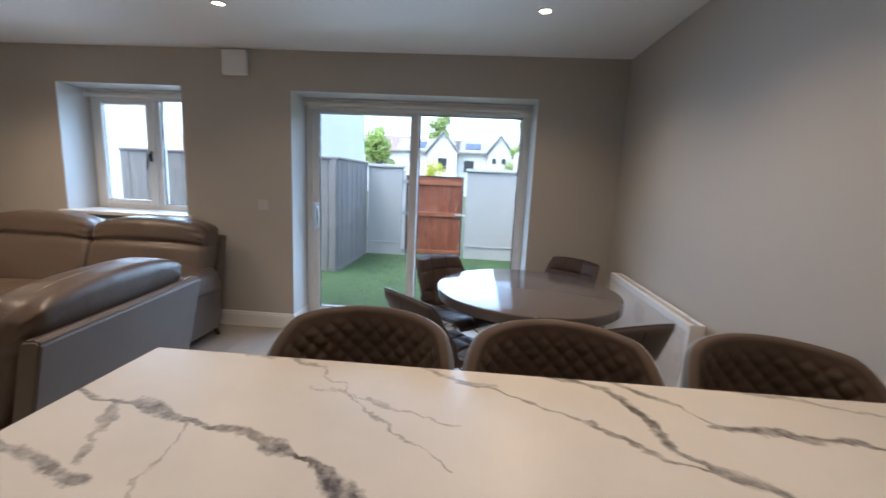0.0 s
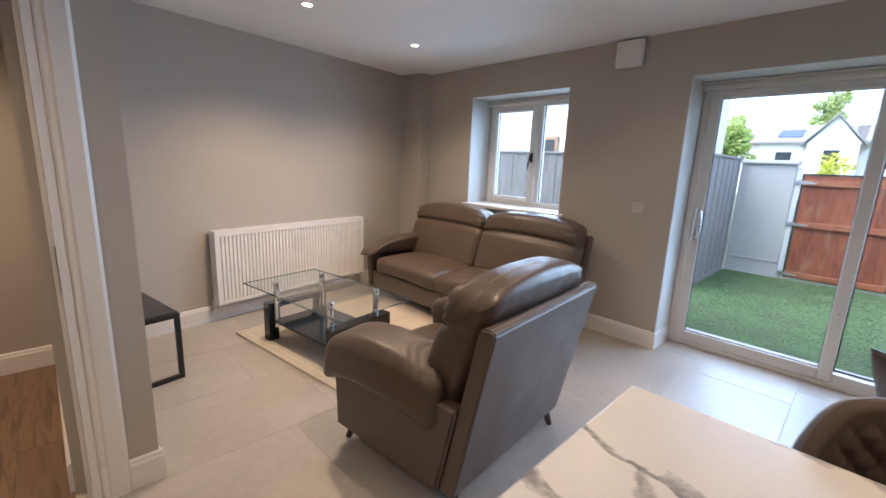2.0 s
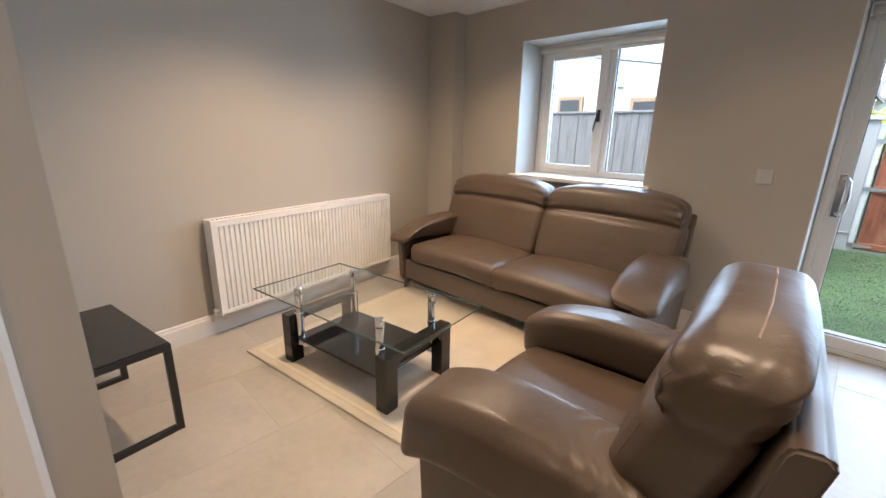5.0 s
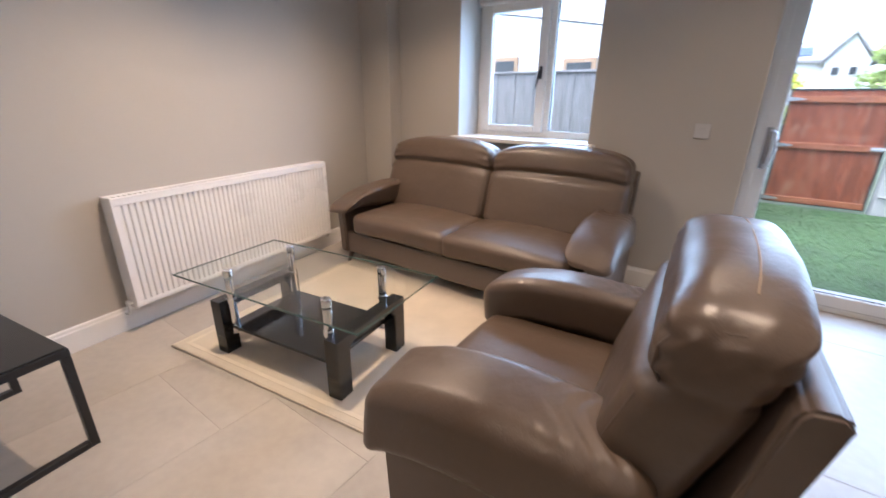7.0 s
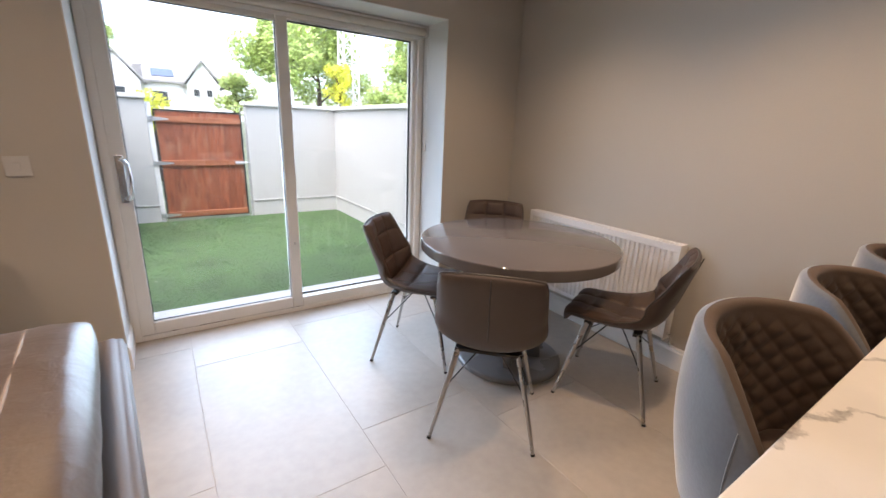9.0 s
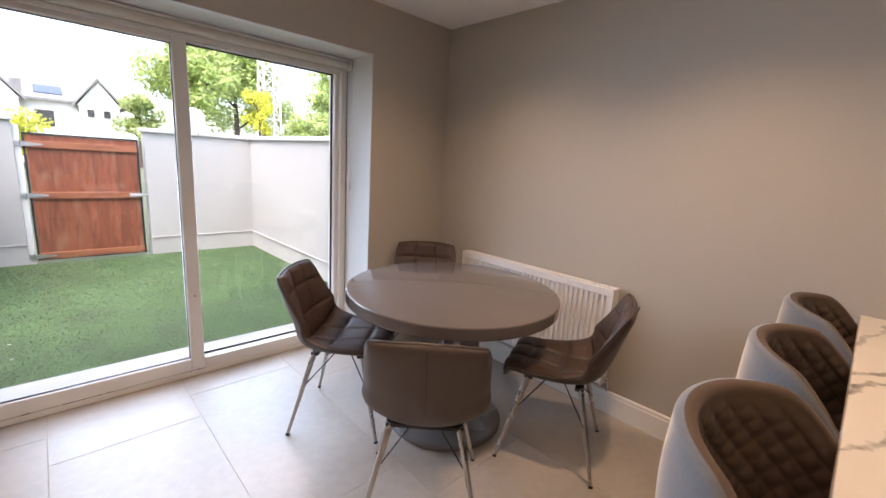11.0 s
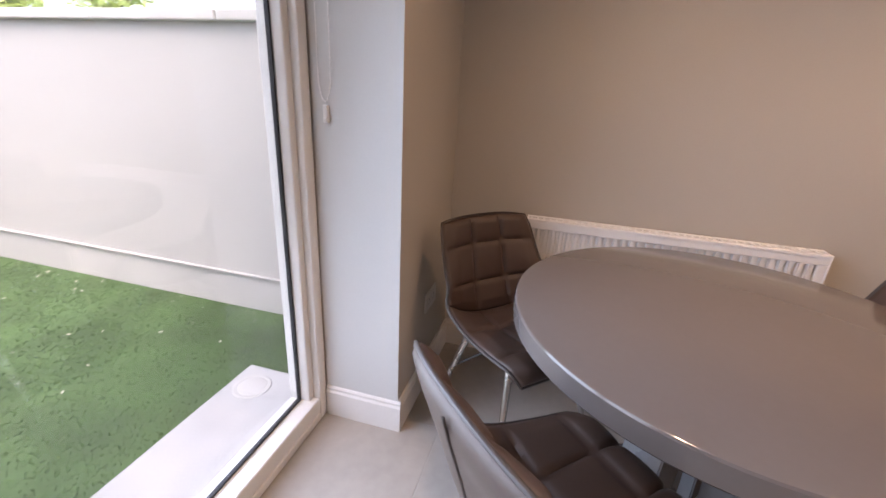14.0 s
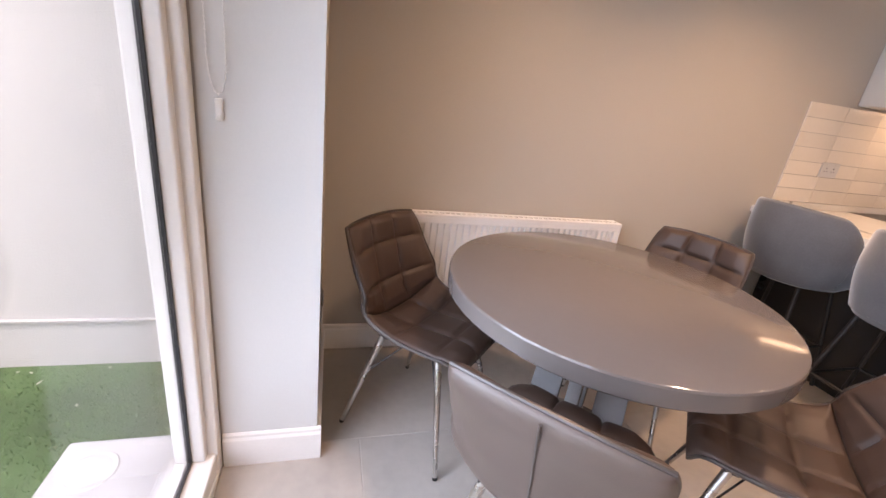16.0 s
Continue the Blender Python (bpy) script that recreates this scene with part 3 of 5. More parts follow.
door = thing("sliding_door", "white plastic sliding patio door, closed, with a long handle", "patio door", kind="structure")
part("door_frame", ring(DX0 + 0.004, DX1 - 0.004, 0.0, DZ - 0.004, YF, YF + 0.13, 0.05, wb=0.035), UPVC, door)
SX = 0.235
slide = part("sliding_sash", ring(DX0 + 0.05, SX + 0.035, 0.032, DZ - 0.05, YF + 0.005, YF + 0.055, 0.075, 0.008, wb=0.085), UPVC, door)
fixed = part("fixed_sash", boxes((SX + 0.036, DX1 - 0.05, YF + 0.004, YF + 0.12, 0.034, 0.104), (SX + 0.036, DX1 - 0.05, YF + 0.03, YF + 0.12, DZ - 0.10, DZ - 0.05), (DX1 - 0.084, DX1 - 0.05, YF + 0.03, YF + 0.12, 0.104, DZ - 0.10), (SX - 0.03, SX + 0.036, YF + 0.058, YF + 0.12, 0.034, DZ - 0.05), bevel=0.006), UPVC, door)
pane("pane", DX0 + 0.125, SX - 0.04, 0.117, DZ - 0.125, YF + 0.03, door)
pane("pane", SX + 0.040, DX1 - 0.088, 0.110, DZ - 0.106, YF + 0.075, door)
part("track", boxes((DX0 + 0.055, SX + 0.034, YF + 0.002, YF + 0.004, 0.035, 0.040)), SATINSTEEL, door)
hx, hz = DX0 + 0.088, 1.02
part("handle_plate", one_box(hx - 0.020, hx + 0.020, YF - 0.010, YF + 0.005, hz - 0.135, hz + 0.135, bevel=0.004), CHROME, door)
bm = bmesh.new()
tube(bm, [(hx + 0.01, YF - 0.005, hz + 0.11), (hx + 0.02, YF - 0.035, hz + 0.11), (hx + 0.035, YF - 0.055, hz + 0.09), (hx + 0.042, YF - 0.062, hz), (hx + 0.035, YF - 0.055, hz - 0.09), (hx + 0.02, YF - 0.035, hz - 0.11), (hx + 0.01, YF - 0.005, hz - 0.11)], 0.0125, 12)
part("handle", bm, CHROME, door, "chrome pull handle", smooth=True)
bm = lathe(bmesh.new(), [(0, 0), (0.009, 0), (0.009, 0.008), (0.006, 0.012), (0, 0.012)], 16)
bmesh.ops.transform(bm, matrix=pose(SX, YF + 0.006, 0.53, 90), verts=bm.verts[:])
part("lock_button", bm, SATINSTEEL, door)


def roller_blind(x0, x1, z, name, label):
    t = thing(name, label, "blind")
    bm = bmesh.new()
    tube(bm, [(x0 + 0.02, 4.715, z), (x1 - 0.02, 4.715, z)], 0.028, 20)
    part("roll", bm, BLINDFABRIC, t, smooth=True)
    part("cassette", one_box(x0 + 0.012, x1 - 0.012, 4.692, 4.752, z + 0.022, z + 0.036, bevel=0.003), WHITEPLASTIC, t)
    for x in (x0 + 0.006, x1 - 0.018):
        part("bracket", one_box(x, x + 0.012, 4.685, 4.75, z - 0.033, z + 0.036, bevel=0.004), WHITEPLASTIC, t)
    part("hem_bar", one_box(x0 + 0.03, x1 - 0.03, 4.738, 4.748, z - 0.052, z - 0.026, bevel=0.004), WHITEPLASTIC, t)
    return t


roller_blind(WX0 + 0.004, WX1 - 0.004, WZ1 - 0.045, "roller_blind", "cream roller blind rolled up at the head of the window")
rb = roller_blind(DX0 + 0.004, DX1 - 0.004, DZ - 0.045, "roller_blind", "cream roller blind rolled up over the sliding door")
# its bead chain hangs in a loop down the lining
loop = [(DX1 - 0.016, 4.675, 2.05)] + [(DX1 - 0.016, 4.675, 2.05 - 0.1 * k) for k in range(1, 8)]
for k in range(1, 8):
    a = math.pi * k / 8
    loop.append((DX1 - 0.016, 4.697 - 0.022 * math.cos(a), 1.34 - 0.09 * math.sin(a)))
loop += [(DX1 - 0.016, 4.719, 1.35 + 0.1 * k) for k in range(8)]
bm = bmesh.new()
tube(bm, loop, 0.0016, 6)
path = [Vector(p) for p in loop]
for a, b in zip(path, path[1:]):
    k = max(1, int((b - a).length / 0.013))
    for i in range(k):
        bmesh.ops.create_icosphere(bm, subdivisions=1, radius=0.0034, matrix=Matrix.Translation(a.lerp(b, i / k)))
part("bead_chain", bm, WHITEPLASTIC, rb, "white plastic bead chain")
part("chain_cleat", boxes((DX1 - 0.018, DX1 - 0.005, 4.689, 4.707, 1.185, 1.240), (DX1 - 0.021, DX1 - 0.017, 4.692, 4.704, 1.19, 1.202), bevel=0.003), WHITEPLASTIC, rb, "small pale chain tidy")


# ---- fittings on walls and ceiling ----
def downlight(x, y, watts):
    t = thing("downlight", "white recessed ceiling spotlight, lit warm", "ceiling light", pose(x, y, ZC), group="ceiling spotlights")
    bm = lathe(bmesh.new(), [(0.030, -0.001), (0.034, -0.006), (0.044, -0.006), (0.046, -0.002), (0.046, 0.0)], 32)
    part("bezel", bm, WHITEPLASTIC, t, smooth=True)
    bm = lathe(bmesh.new(), [(0, -0.003), (0.022, -0.0035), (0.030, -0.002)], 24)
    part("lens", bm, LAMPGLOW, t, "glowing lens")
    L = bpy.data.lights.new("downlight_beam", "SPOT")
    L.energy, L.spot_size, L.spot_blend, L.shadow_soft_size, L.color = watts, radians(132), 0.9, 0.045, WARM
    o = new("downlight_beam", L)
    o.matrix_basis = pose(0, 0, -0.012)
    o.parent = t


# (-0.70, 2.2), (1.155, 2.42) and (-0.95, 0.4) are unseen, added as fill light
for x, y, w in ((-2.585, 2.41, 3.1), (-2.76, 3.495, 1.9), (-0.815, 3.51, 0.6), (1.155, 3.53, 0.9), (-0.70, 2.2, 1.1), (1.155, 2.42, 1.3), (0.35, 1.2, 0.15), (1.25, 1.2, 0.2), (-0.95, 0.4, 1.0), (0.4, -0.2, 0.7), (1.25, -0.6, 0.8)):
    downlight(x, y, LAMPS * w)
# unseen spot without a fitting, added to warm the door casing
hall_fill = bpy.data.lights.new("hall_fill_light", "SPOT")
hall_fill.energy, hall_fill.spot_size, hall_fill.spot_blend, hall_fill.shadow_soft_size, hall_fill.color = LAMPS * 1.8, radians(140), 0.8, 0.04, WARM
new("hall_fill_light", hall_fill).matrix_basis = pose(-2.6, 0.1, 2.4)

vent = thing("wall_vent", "white square ventilator box under the ceiling", "vent", pose(-1.243, YW, 2.302))
part("cover", one_box(-0.105, 0.105, -0.06, -0.018, -0.10, 0.10, bevel=0.012), WHITEPLASTIC, vent)
part("back_plate", one_box(-0.095, 0.095, -0.018, -0.001, -0.09, 0.09), WHITEPLASTIC, vent)


def plate(x, y, z, w, h, facing, label, sockets=0, rockers=0, name="light_switch", cat="switch"):
    t = thing(name, label, cat, pose(x, y, z, 0, 0, facing))
    part("plate", one_box(-w / 2, w / 2, -0.009, -0.001, -h / 2, h / 2, bevel=0.003), PLATE, t)
    for k in range(rockers):
        part("rocker", one_box(-0.012 + 0.03 * (k - (rockers - 1) / 2), 0.012 + 0.03 * (k - (rockers - 1) / 2), -0.013, -0.0085, -0.017, 0.017, bevel=0.002), PLATE, t)
    for k in range(sockets):
        cx = (k - (sockets - 1) / 2) * 0.06
        part("pin_holes", boxes((cx - 0.003, cx + 0.003, -0.0098, -0.0085, 0.005, 0.013), (cx - 0.014, cx - 0.008, -0.0098, -0.0085, -0.012, -0.008), (cx + 0.008, cx + 0.014, -0.0098, -0.0085, -0.012, -0.008)), DARKGREY, t)
        part("rocker", one_box(cx - 0.006, cx + 0.006, -0.012, -0.0085, 0.02, 0.034, bevel=0.001), PLATE, t)
    return t


plate(-1.046, YW, 1.128, 0.09, 0.09, 0, "white square light switch plate", rockers=1)
plate(1.66, YW, 0.42, 0.15, 0.09, 0, "white double wall socket", sockets=2, name="wall_socket", cat="socket")
plate(XR - 0.010, 1.44, 1.18, 0.15, 0.09, -90, "white double wall socket on the tiled splashback", sockets=2, name="wall_socket", cat="socket")


def radiator(length, h, m, label, ribs, depth=0.1, pipe=0.0):
    """Panel radiator: pressed front with upright ribs, top grille, ends and pipes. Its length runs along x, it faces -y."""
    t = thing("radiator", label, "radiator", m)
    bm = bmesh.new()
    L = length / 2
    pts = []
    w = (length - 0.05) / ribs
    pts.append((-L, 0.0))
    for k in range(ribs):
        x = -L + 0.025 + k * w
        pts += [(x + 0.22 * w, 0.0), (x + 0.32 * w, 0.014), (x + 0.68 * w, 0.014), (x + 0.78 * w, 0.0)]
    pts.append((L, 0.0))
    for y0, sgn in ((-depth, 1), (-0.012, -1)):
        bm = bmesh.new()
        lo = [bm.verts.new((x, y0 + sgn * d, 0.05)) for x, d in pts]
        hi = [bm.verts.new((x, y0 + sgn * d, h - 0.045)) for x, d in pts]
        for k in range(len(pts) - 1):
            bm.faces.new((lo[k], lo[k + 1], hi[k + 1], hi[k]))
        for z0, z1 in ((0.02, 0.05), (h - 0.045, h - 0.012)):
            box(bm, -L, L, *sorted((y0 - sgn * 0.001, y0 + sgn * 0.012)), z0, z1, 0.004)
        part("panel", bm, METALWHITE, t)
    for x in (-L - 0.003, L - 0.003):
        part("end_panel", one_box(x, x + 0.006, -depth - 0.004, -0.004, 0.01, h, bevel=0.002), METALWHITE, t)
    bm = boxes((-L, L, -depth - 0.004, -depth + 0.018, h - 0.014, h), (-L, L, -0.026, -0.004, h - 0.014, h), bevel=0.003)
    for k in range(int(length / 0.028)):
        x = -L + 0.014 + 0.028 * k
        box(bm, x, x + 0.006, -depth + 0.018, -0.026, h - 0.012, h - 0.003)
    part("top_grille", bm, METALWHITE, t)
    for s in (-1, 1):
        bm = bmesh.new()
        x = s * (L + 0.012)
        tube(bm, [(s * (L - 0.01), -depth / 2, 0.045), (x + s * 0.02, -depth / 2, 0.045)], 0.011, 12)
        tube(bm, [(x + s * 0.012, -depth / 2, 0.06), (x + s * 0.012, -depth / 2, 0.0), (x + s * 0.012, -depth / 2 + 0.02, -0.03), (x + s * 0.012, 0.03, -0.035)], 0.0075, 10)
        part("valve", bm, CHROME if s > 0 else WHITEPLASTIC, t, "pipe and valve", smooth=True)
    for x in (-L * 0.7, L * 0.7):
        part("wall_bracket", one_box(x - 0.015, x + 0.015, -0.012, 0.05, 0.06, h - 0.08), METALWHITE, t)
    return t


radiator(1.61, 0.655, pose(-3.548, 2.768, 0.138, 0, 0, 90 + TURNED + 0.4) @ pose(0, 0.10, 0), "long white ribbed panel radiator on the wall", 47)
radiator(1.17, 0.60, pose(1.962, 3.475, 0.186, 0, 0, -90), "white ribbed panel radiator beside the round table", 34, depth=0.078)


# ---- worktop peninsula ----
WTY0, WTY1, WTX0 = 1.10, 1.925, -0.055
worktop = part("worktop", one_box(WTX0, XR - 0.002, WTY0, WTY1, 0.889, 0.928, bevel=0.004), MARBLE)
tagged(worktop, "white breakfast-bar worktop with bold grey marble veins", "worktop")
unit = thing("breakfast_bar", "black-panelled base unit carrying the worktop", "cabinet")
part("body", one_box(0.0, XR - 0.02, 1.13, 1.62, 0.10, 0.888), BLACKPANEL, unit)
part("plinth", one_box(0.04, XR - 0.02, 1.16, 1.58, 0.0, 0.10), BLACKPANEL, unit)
part("end_panel", one_box(-0.02, -0.001, 1.12, 1.64, 0.0, 0.888, bevel=0.002), BLACKPANEL, unit)
part("back_panel", one_box(0.0, XR - 0.02, 1.621, 1.64, 0.0, 0.888, bevel=0.002), BLACKPANEL, unit)
upstand = part("upstand", one_box(XR - 0.022, XR - 0.002, -1.0, 1.79, 0.929, 0.968, bevel=0.002), MARBLE)
tagged(upstand, "low marble-veined upstand along the tiled wall", "upstand")
cabinet = thing("wall_cabinet", "pale grey wall cabinet above the tiled splashback", "cabinet")
part("body", one_box(XR - 0.33, XR - 0.002, 0.62, 1.42, 1.56, 2.25, bevel=0.003), CABINET, cabinet)
part("door", one_box(XR - 0.352, XR - 0.333, 0.622, 1.018, 1.555, 2.252, bevel=0.002), CABINET, cabinet)
part("door", one_box(XR - 0.352, XR - 0.333, 1.022, 1.418, 1.555, 2.252, bevel=0.002), CABINET, cabinet)
strip = bpy.data.lights.new("cabinet_strip", "AREA")
strip.shape, strip.size, strip.size_y, strip.energy, strip.color = "RECTANGLE", 0.05, 0.7, STRIP, WARM
so = new("cabinet_strip", strip)
so.matrix_basis = pose(XR - 0.16, 0.85, 1.552)

# ---- dining table ----
TC = (1.173, 3.462)
table = thing("dining_table", "round taupe lacquered dining table on a pedestal with flat legs", "table", pose(*TC, 0))
bm = lathe(bmesh.new(), [(0, 0.709), (0.552, 0.709), (0.562, 0.711), (0.566, 0.716), (0.567, 0.745), (0.566, 0.765), (0.563, 0.770), (0.557, 0.772), (0, 0.772)], 96)
part("tabletop", bm, TAUPEGLOSS, table, smooth=True, angle=28)
bm = lathe(bmesh.new(), [(0, 0.0), (0.315, 0.0), (0.32, 0.004), (0.32, 0.022), (0.315, 0.028), (0.30, 0.032), (0, 0.034)], 64)
part("base_disc", bm, PEDESTAL, table, smooth=True, angle=50)
for k in range(4):
    a = radians(45 + 90 * k)
    m = Matrix.Rotation(a, 4, "Z")
    bm = bmesh.new()
    prism(bm, [(0.075, 0.030), (0.195, 0.030), (0.152, 0.693), (0.055, 0.693)], -0.022, 0.022, "y")
    bmesh.ops.bevel(bm, geom=bm.edges[:], offset=0.004, segments=2, affect="EDGES")
    bmesh.ops.transform(bm, matrix=m, verts=bm.verts[:])
    part("leg", bm, PEDESTAL, table)
part("under_plate", lathe(bmesh.new(), [(0, 0.693), (0.24, 0.693), (0.24, 0.7085), (0, 0.7085)], 40), PEDESTAL, table)


# ---- dining chairs ----
def smooth_line(keys, t):
    """Catmull-Rom through evenly timed keys, t from 0 to 1."""
    n = len(keys) - 1
    f = min(t * n, n - 1e-6)
    i = int(f)
    u = f - i
    P = [Vector(keys[max(0, min(n, i + d))]) for d in (-1, 0, 1, 2)]
    return 0.5 * ((2 * P[1]) + (P[2] - P[0]) * u + (2 * P[0] - 5 * P[1] + 4 * P[2] - P[3]) * u * u + (3 * P[1] - P[0] - 3 * P[2] + P[3]) * u ** 3)


# y, z, half width, lift of the sides, forward wrap of the sides
CHAIR = [(0.235, 0.425, 0.175, 0.000, 0.000), (0.205, 0.470, 0.205, 0.004, 0.000), (0.10, 0.468, 0.222, 0.012, 0.000), (-0.02, 0.455, 0.234, 0.040, 0.000),
         (-0.13, 0.456, 0.240, 0.075, 0.012), (-0.195, 0.500, 0.240, 0.070, 0.050), (-0.232, 0.585, 0.233, 0.03, 0.080), (-0.262, 0.690, 0.225, 0.0, 0.060), (-0.290, 0.785, 0.215, -0.003, 0.038), (-0.305, 0.842, 0.202, -0.014, 0.022)]


def chair_point(u, v):
    y, z, w, lift, wrap = smooth_line(CHAIR, v)
    c = abs(u) ** 2.4
    return Vector((u * w, y + wrap * c, z + lift * c))


def chair_normal(u, v):
    e = 0.01
    a = chair_point(min(1, u + e), v) - chair_point(max(-1, u - e), v)
    b = chair_point(u, min(1, v + e)) - chair_point(u, max(0, v - e))
    return b.cross(a).normalized()


def chair_pad(v0, v1, cols, rows, nu, nv):
    """The padded face between two heights of the bucket, tufted in a grid, with its own thickness."""
    bm = bmesh.new()
    top, low = [], []
    for j in range(nv + 1):
        v = v0 + (v1 - v0) * j / nv
        rt, rl = [], []
        for i in range(nu + 1):
            u = -0.985 + 1.97 * i / nu
            p, nrm = chair_point(u, v), chair_normal(u, v)
            cu, cv = abs(math.sin(math.pi * cols * i / nu)), abs(math.sin(math.pi * rows * j / nv))
            puff = 0.0095 * (min(1.0, 3.2 * cu) * min(1.0, 3.2 * cv)) ** 0.6 + 0.005 * cu * cv
            edge = min(1.0, min(i, nu - i) / nu * 9, min(j, nv - j) / nv * 9)
            rt.append(bm.verts.new(p + nrm * (0.008 + 1.1 * puff * (0.35 + 0.65 * edge) + 0.006 * edge)))
            rl.append(bm.verts.new(p + nrm * 0.001))
        top.append(rt)
        low.append(rl)
    for j in range(nv):
        for i in range(nu):
            bm.faces.new((top[j][i], top[j][i + 1], top[j + 1][i + 1], top[j + 1][i]))
            bm.faces.new((low[j][i], low[j + 1][i], low[j + 1][i + 1], low[j][i + 1]))
    for i in range(nu):
        for j, q in ((0, 1), (nv, -1)):
            bm.faces.new((top[j][i], low[j][i], low[j][i + 1], top[j][i + 1]))
    for j in range(nv):
        for i in (0, nu):
            bm.faces.new((top[j][i], low[j][i], low[j + 1][i], top[j + 1][i]))
    return bm


def dining_chair(m):
    t = thing("dining_chair", "brown faux-leather bucket dining chair, tufted, on splayed steel legs", "chair", m, group="chairs round the dining table")
    part("seat", chair_pad(0.02, 0.50, 3, 3, 48, 42), FAUX, t, smooth=True, angle=80)
    part("backrest", chair_pad(0.505, 0.985, 3, 3, 48, 48), FAUX, t, smooth=True, angle=80)
    bm = bmesh.new()
    nu, nv, th = 24, 36, 0.024
    grid = []
    for side in (0, 1):
        rows = []
        for j in range(nv + 1):
            row = []
            for i in range(nu + 1):
                u, v = -1 + 2 * i / nu, j / nv
                edge = min(1.0, (1 - abs(u)) * 6, min(v, 1 - v) * 10)
                row.append(bm.verts.new(chair_point(u, v) - chair_normal(u, v) * (th * (0.35 + 0.65 * edge ** 0.5) if side else 0.0)))
            rows.append(row)
        grid.append(rows)
    for side in (0, 1):
        for j in range(nv):
            for i in range(nu):
                g = grid[side]
                bm.faces.new((g[j][i], g[j][i + 1], g[j + 1][i + 1], g[j + 1][i]))
    for j in range(nv):
        for i in (0, nu):
            bm.faces.new((grid[0][j][i], grid[0][j + 1][i], grid[1][j + 1][i], grid[1][j][i]))
    for i in range(nu):
        for j in (0, nv):
            bm.faces.new((grid[0][j][i], grid[0][j][i + 1], grid[1][j][i + 1], grid[1][j][i]))
    part("shell", bm, FAUXBACK, t, "smooth taupe outer shell with a centre seam", smooth=True, angle=60)
    rim = [chair_point(-1, k / 30) for k in range(31)] + [chair_point(-1 + 2 * k / 12, 1) for k in range(1, 13)] + [chair_point(1, 1 - k / 30) for k in range(1, 31)] + [chair_point(1 - 2 * k / 12, 0) for k in range(1, 12)]
    bm = bmesh.new()
    tube(bm, rim, 0.0055, 8, closed=True)
    part("piping", bm, PIPING, t, "dark welted edge", smooth=True)
    bm = bmesh.new()
    tube(bm, [chair_point(0, 0.62 + 0.36 * k / 10) - chair_normal(0, 0.62 + 0.36 * k / 10) * (th + 0.001) for k in range(11)], 0.003, 6)
    part("back_seam", bm, PIPING, t, smooth=True)
    part("under_frame", boxes((-0.15, 0.15, 0.10, 0.14, 0.415, 0.430), (-0.15, 0.15, -0.14, -0.10, 0.412, 0.428), (-0.02, 0.02, -0.14, 0.14, 0.412, 0.428), bevel=0.003), BLACKMETAL, t)
    for sx in (-1, 1):
        for sy in (-1, 1):
            bm = bmesh.new()
            tube(bm, [(sx * 0.135, sy * 0.125, 0.425), (sx * 0.234, sy * 0.230, 0.008)], [0.0145, 0.0085], 14)
            leg = part("leg", bm, SATINSTEEL, t, "tapered satin steel leg", smooth=True)
            bm = bmesh.new()
            tube(bm, [(sx * 0.2335, sy * 0.2295, 0.010), (sx * 0.236, sy * 0.232, 0.0)], 0.010, 12)
            part("foot_cap", bm, BLACKMETAL, leg)
    for sx in (-1, 1):
        bm = bmesh.new()
        tube(bm, [(sx * 0.178, 0.170, 0.245), (sx * 0.02, 0.02, 0.412)], 0.0035, 6)
        part("brace", bm, BLACKMETAL, t, "thin black wire brace")
        bm = bmesh.new()
        tube(bm, [(sx * 0.178, -0.170, 0.245), (sx * 0.02, -0.02, 0.412)], 0.0035, 6)
        part("brace", bm, BLACKMETAL, t, "thin black wire brace")
    return t


chair = dining_chair(pose(0.695, 3.105, 0, 0, 0, -45))
for x, y, r in ((0.742, 3.833, -137), (1.440, 2.932, 23), (1.443, 4.014, 135)):
    copy_thing(chair, pose(x, y, 0, 0, 0, r))


# ---- bar stools ----
def stool_rim(a, top):
    """A point of the tub's outer line at angle a from the back, at its top or foot."""
    d = abs(a) / radians(90)
    rx, ry = (0.280, 0.262) if top else (0.245, 0.232)
    fall = max(0.0, min(1.0, (d - 0.60) / 0.64))
    z = 1.002 - 0.040 * d ** 2 - 0.29 * fall ** 1.6 if top else 0.63
    return Vector((rx * math.sin(a), -ry * math.cos(a), z))


def tub(inner, nu, nv, quilt=False, t0=0.0, t1=1.0):
    rows = []
    for j in range(nv + 1):
        row = []
        for i in range(nu + 1):
            a = radians(-112 + 224 * i / nu)
            f = t0 + (t1 - t0) * j / nv
            lo, hi = stool_rim(a, False), stool_rim(a, True)
            p = lo.lerp(hi, f)
            bow = 0.018 * math.sin(math.pi * f)
            out = Vector((math.sin(a), -math.cos(a), 0))
            p += out * (bow - inner)
            if quilt:
                cu, cv = 32 * i / nu, 32 * (p.z - 0.6) / 0.92
                d = (abs(math.sin(math.pi * (cu + cv) / 2)) * abs(math.sin(math.pi * (cu - cv) / 2))) ** 0.45
                edge = min(1.0, (nu - i) / nu * 12, i / nu * 12, (nv - j) / nv * 8)
                p -= out * (0.011 * d * edge + 0.003)
            row.append(p)
        rows.append(row)
    return rows


def sheet(bm, rows):
    V = [[bm.verts.new(p) for p in r] for r in rows]
    for j in range(len(V) - 1):
        for i in range(len(V[0]) - 1):
            bm.faces.new((V[j][i], V[j][i + 1], V[j + 1][i + 1], V[j + 1][i]))
    return V


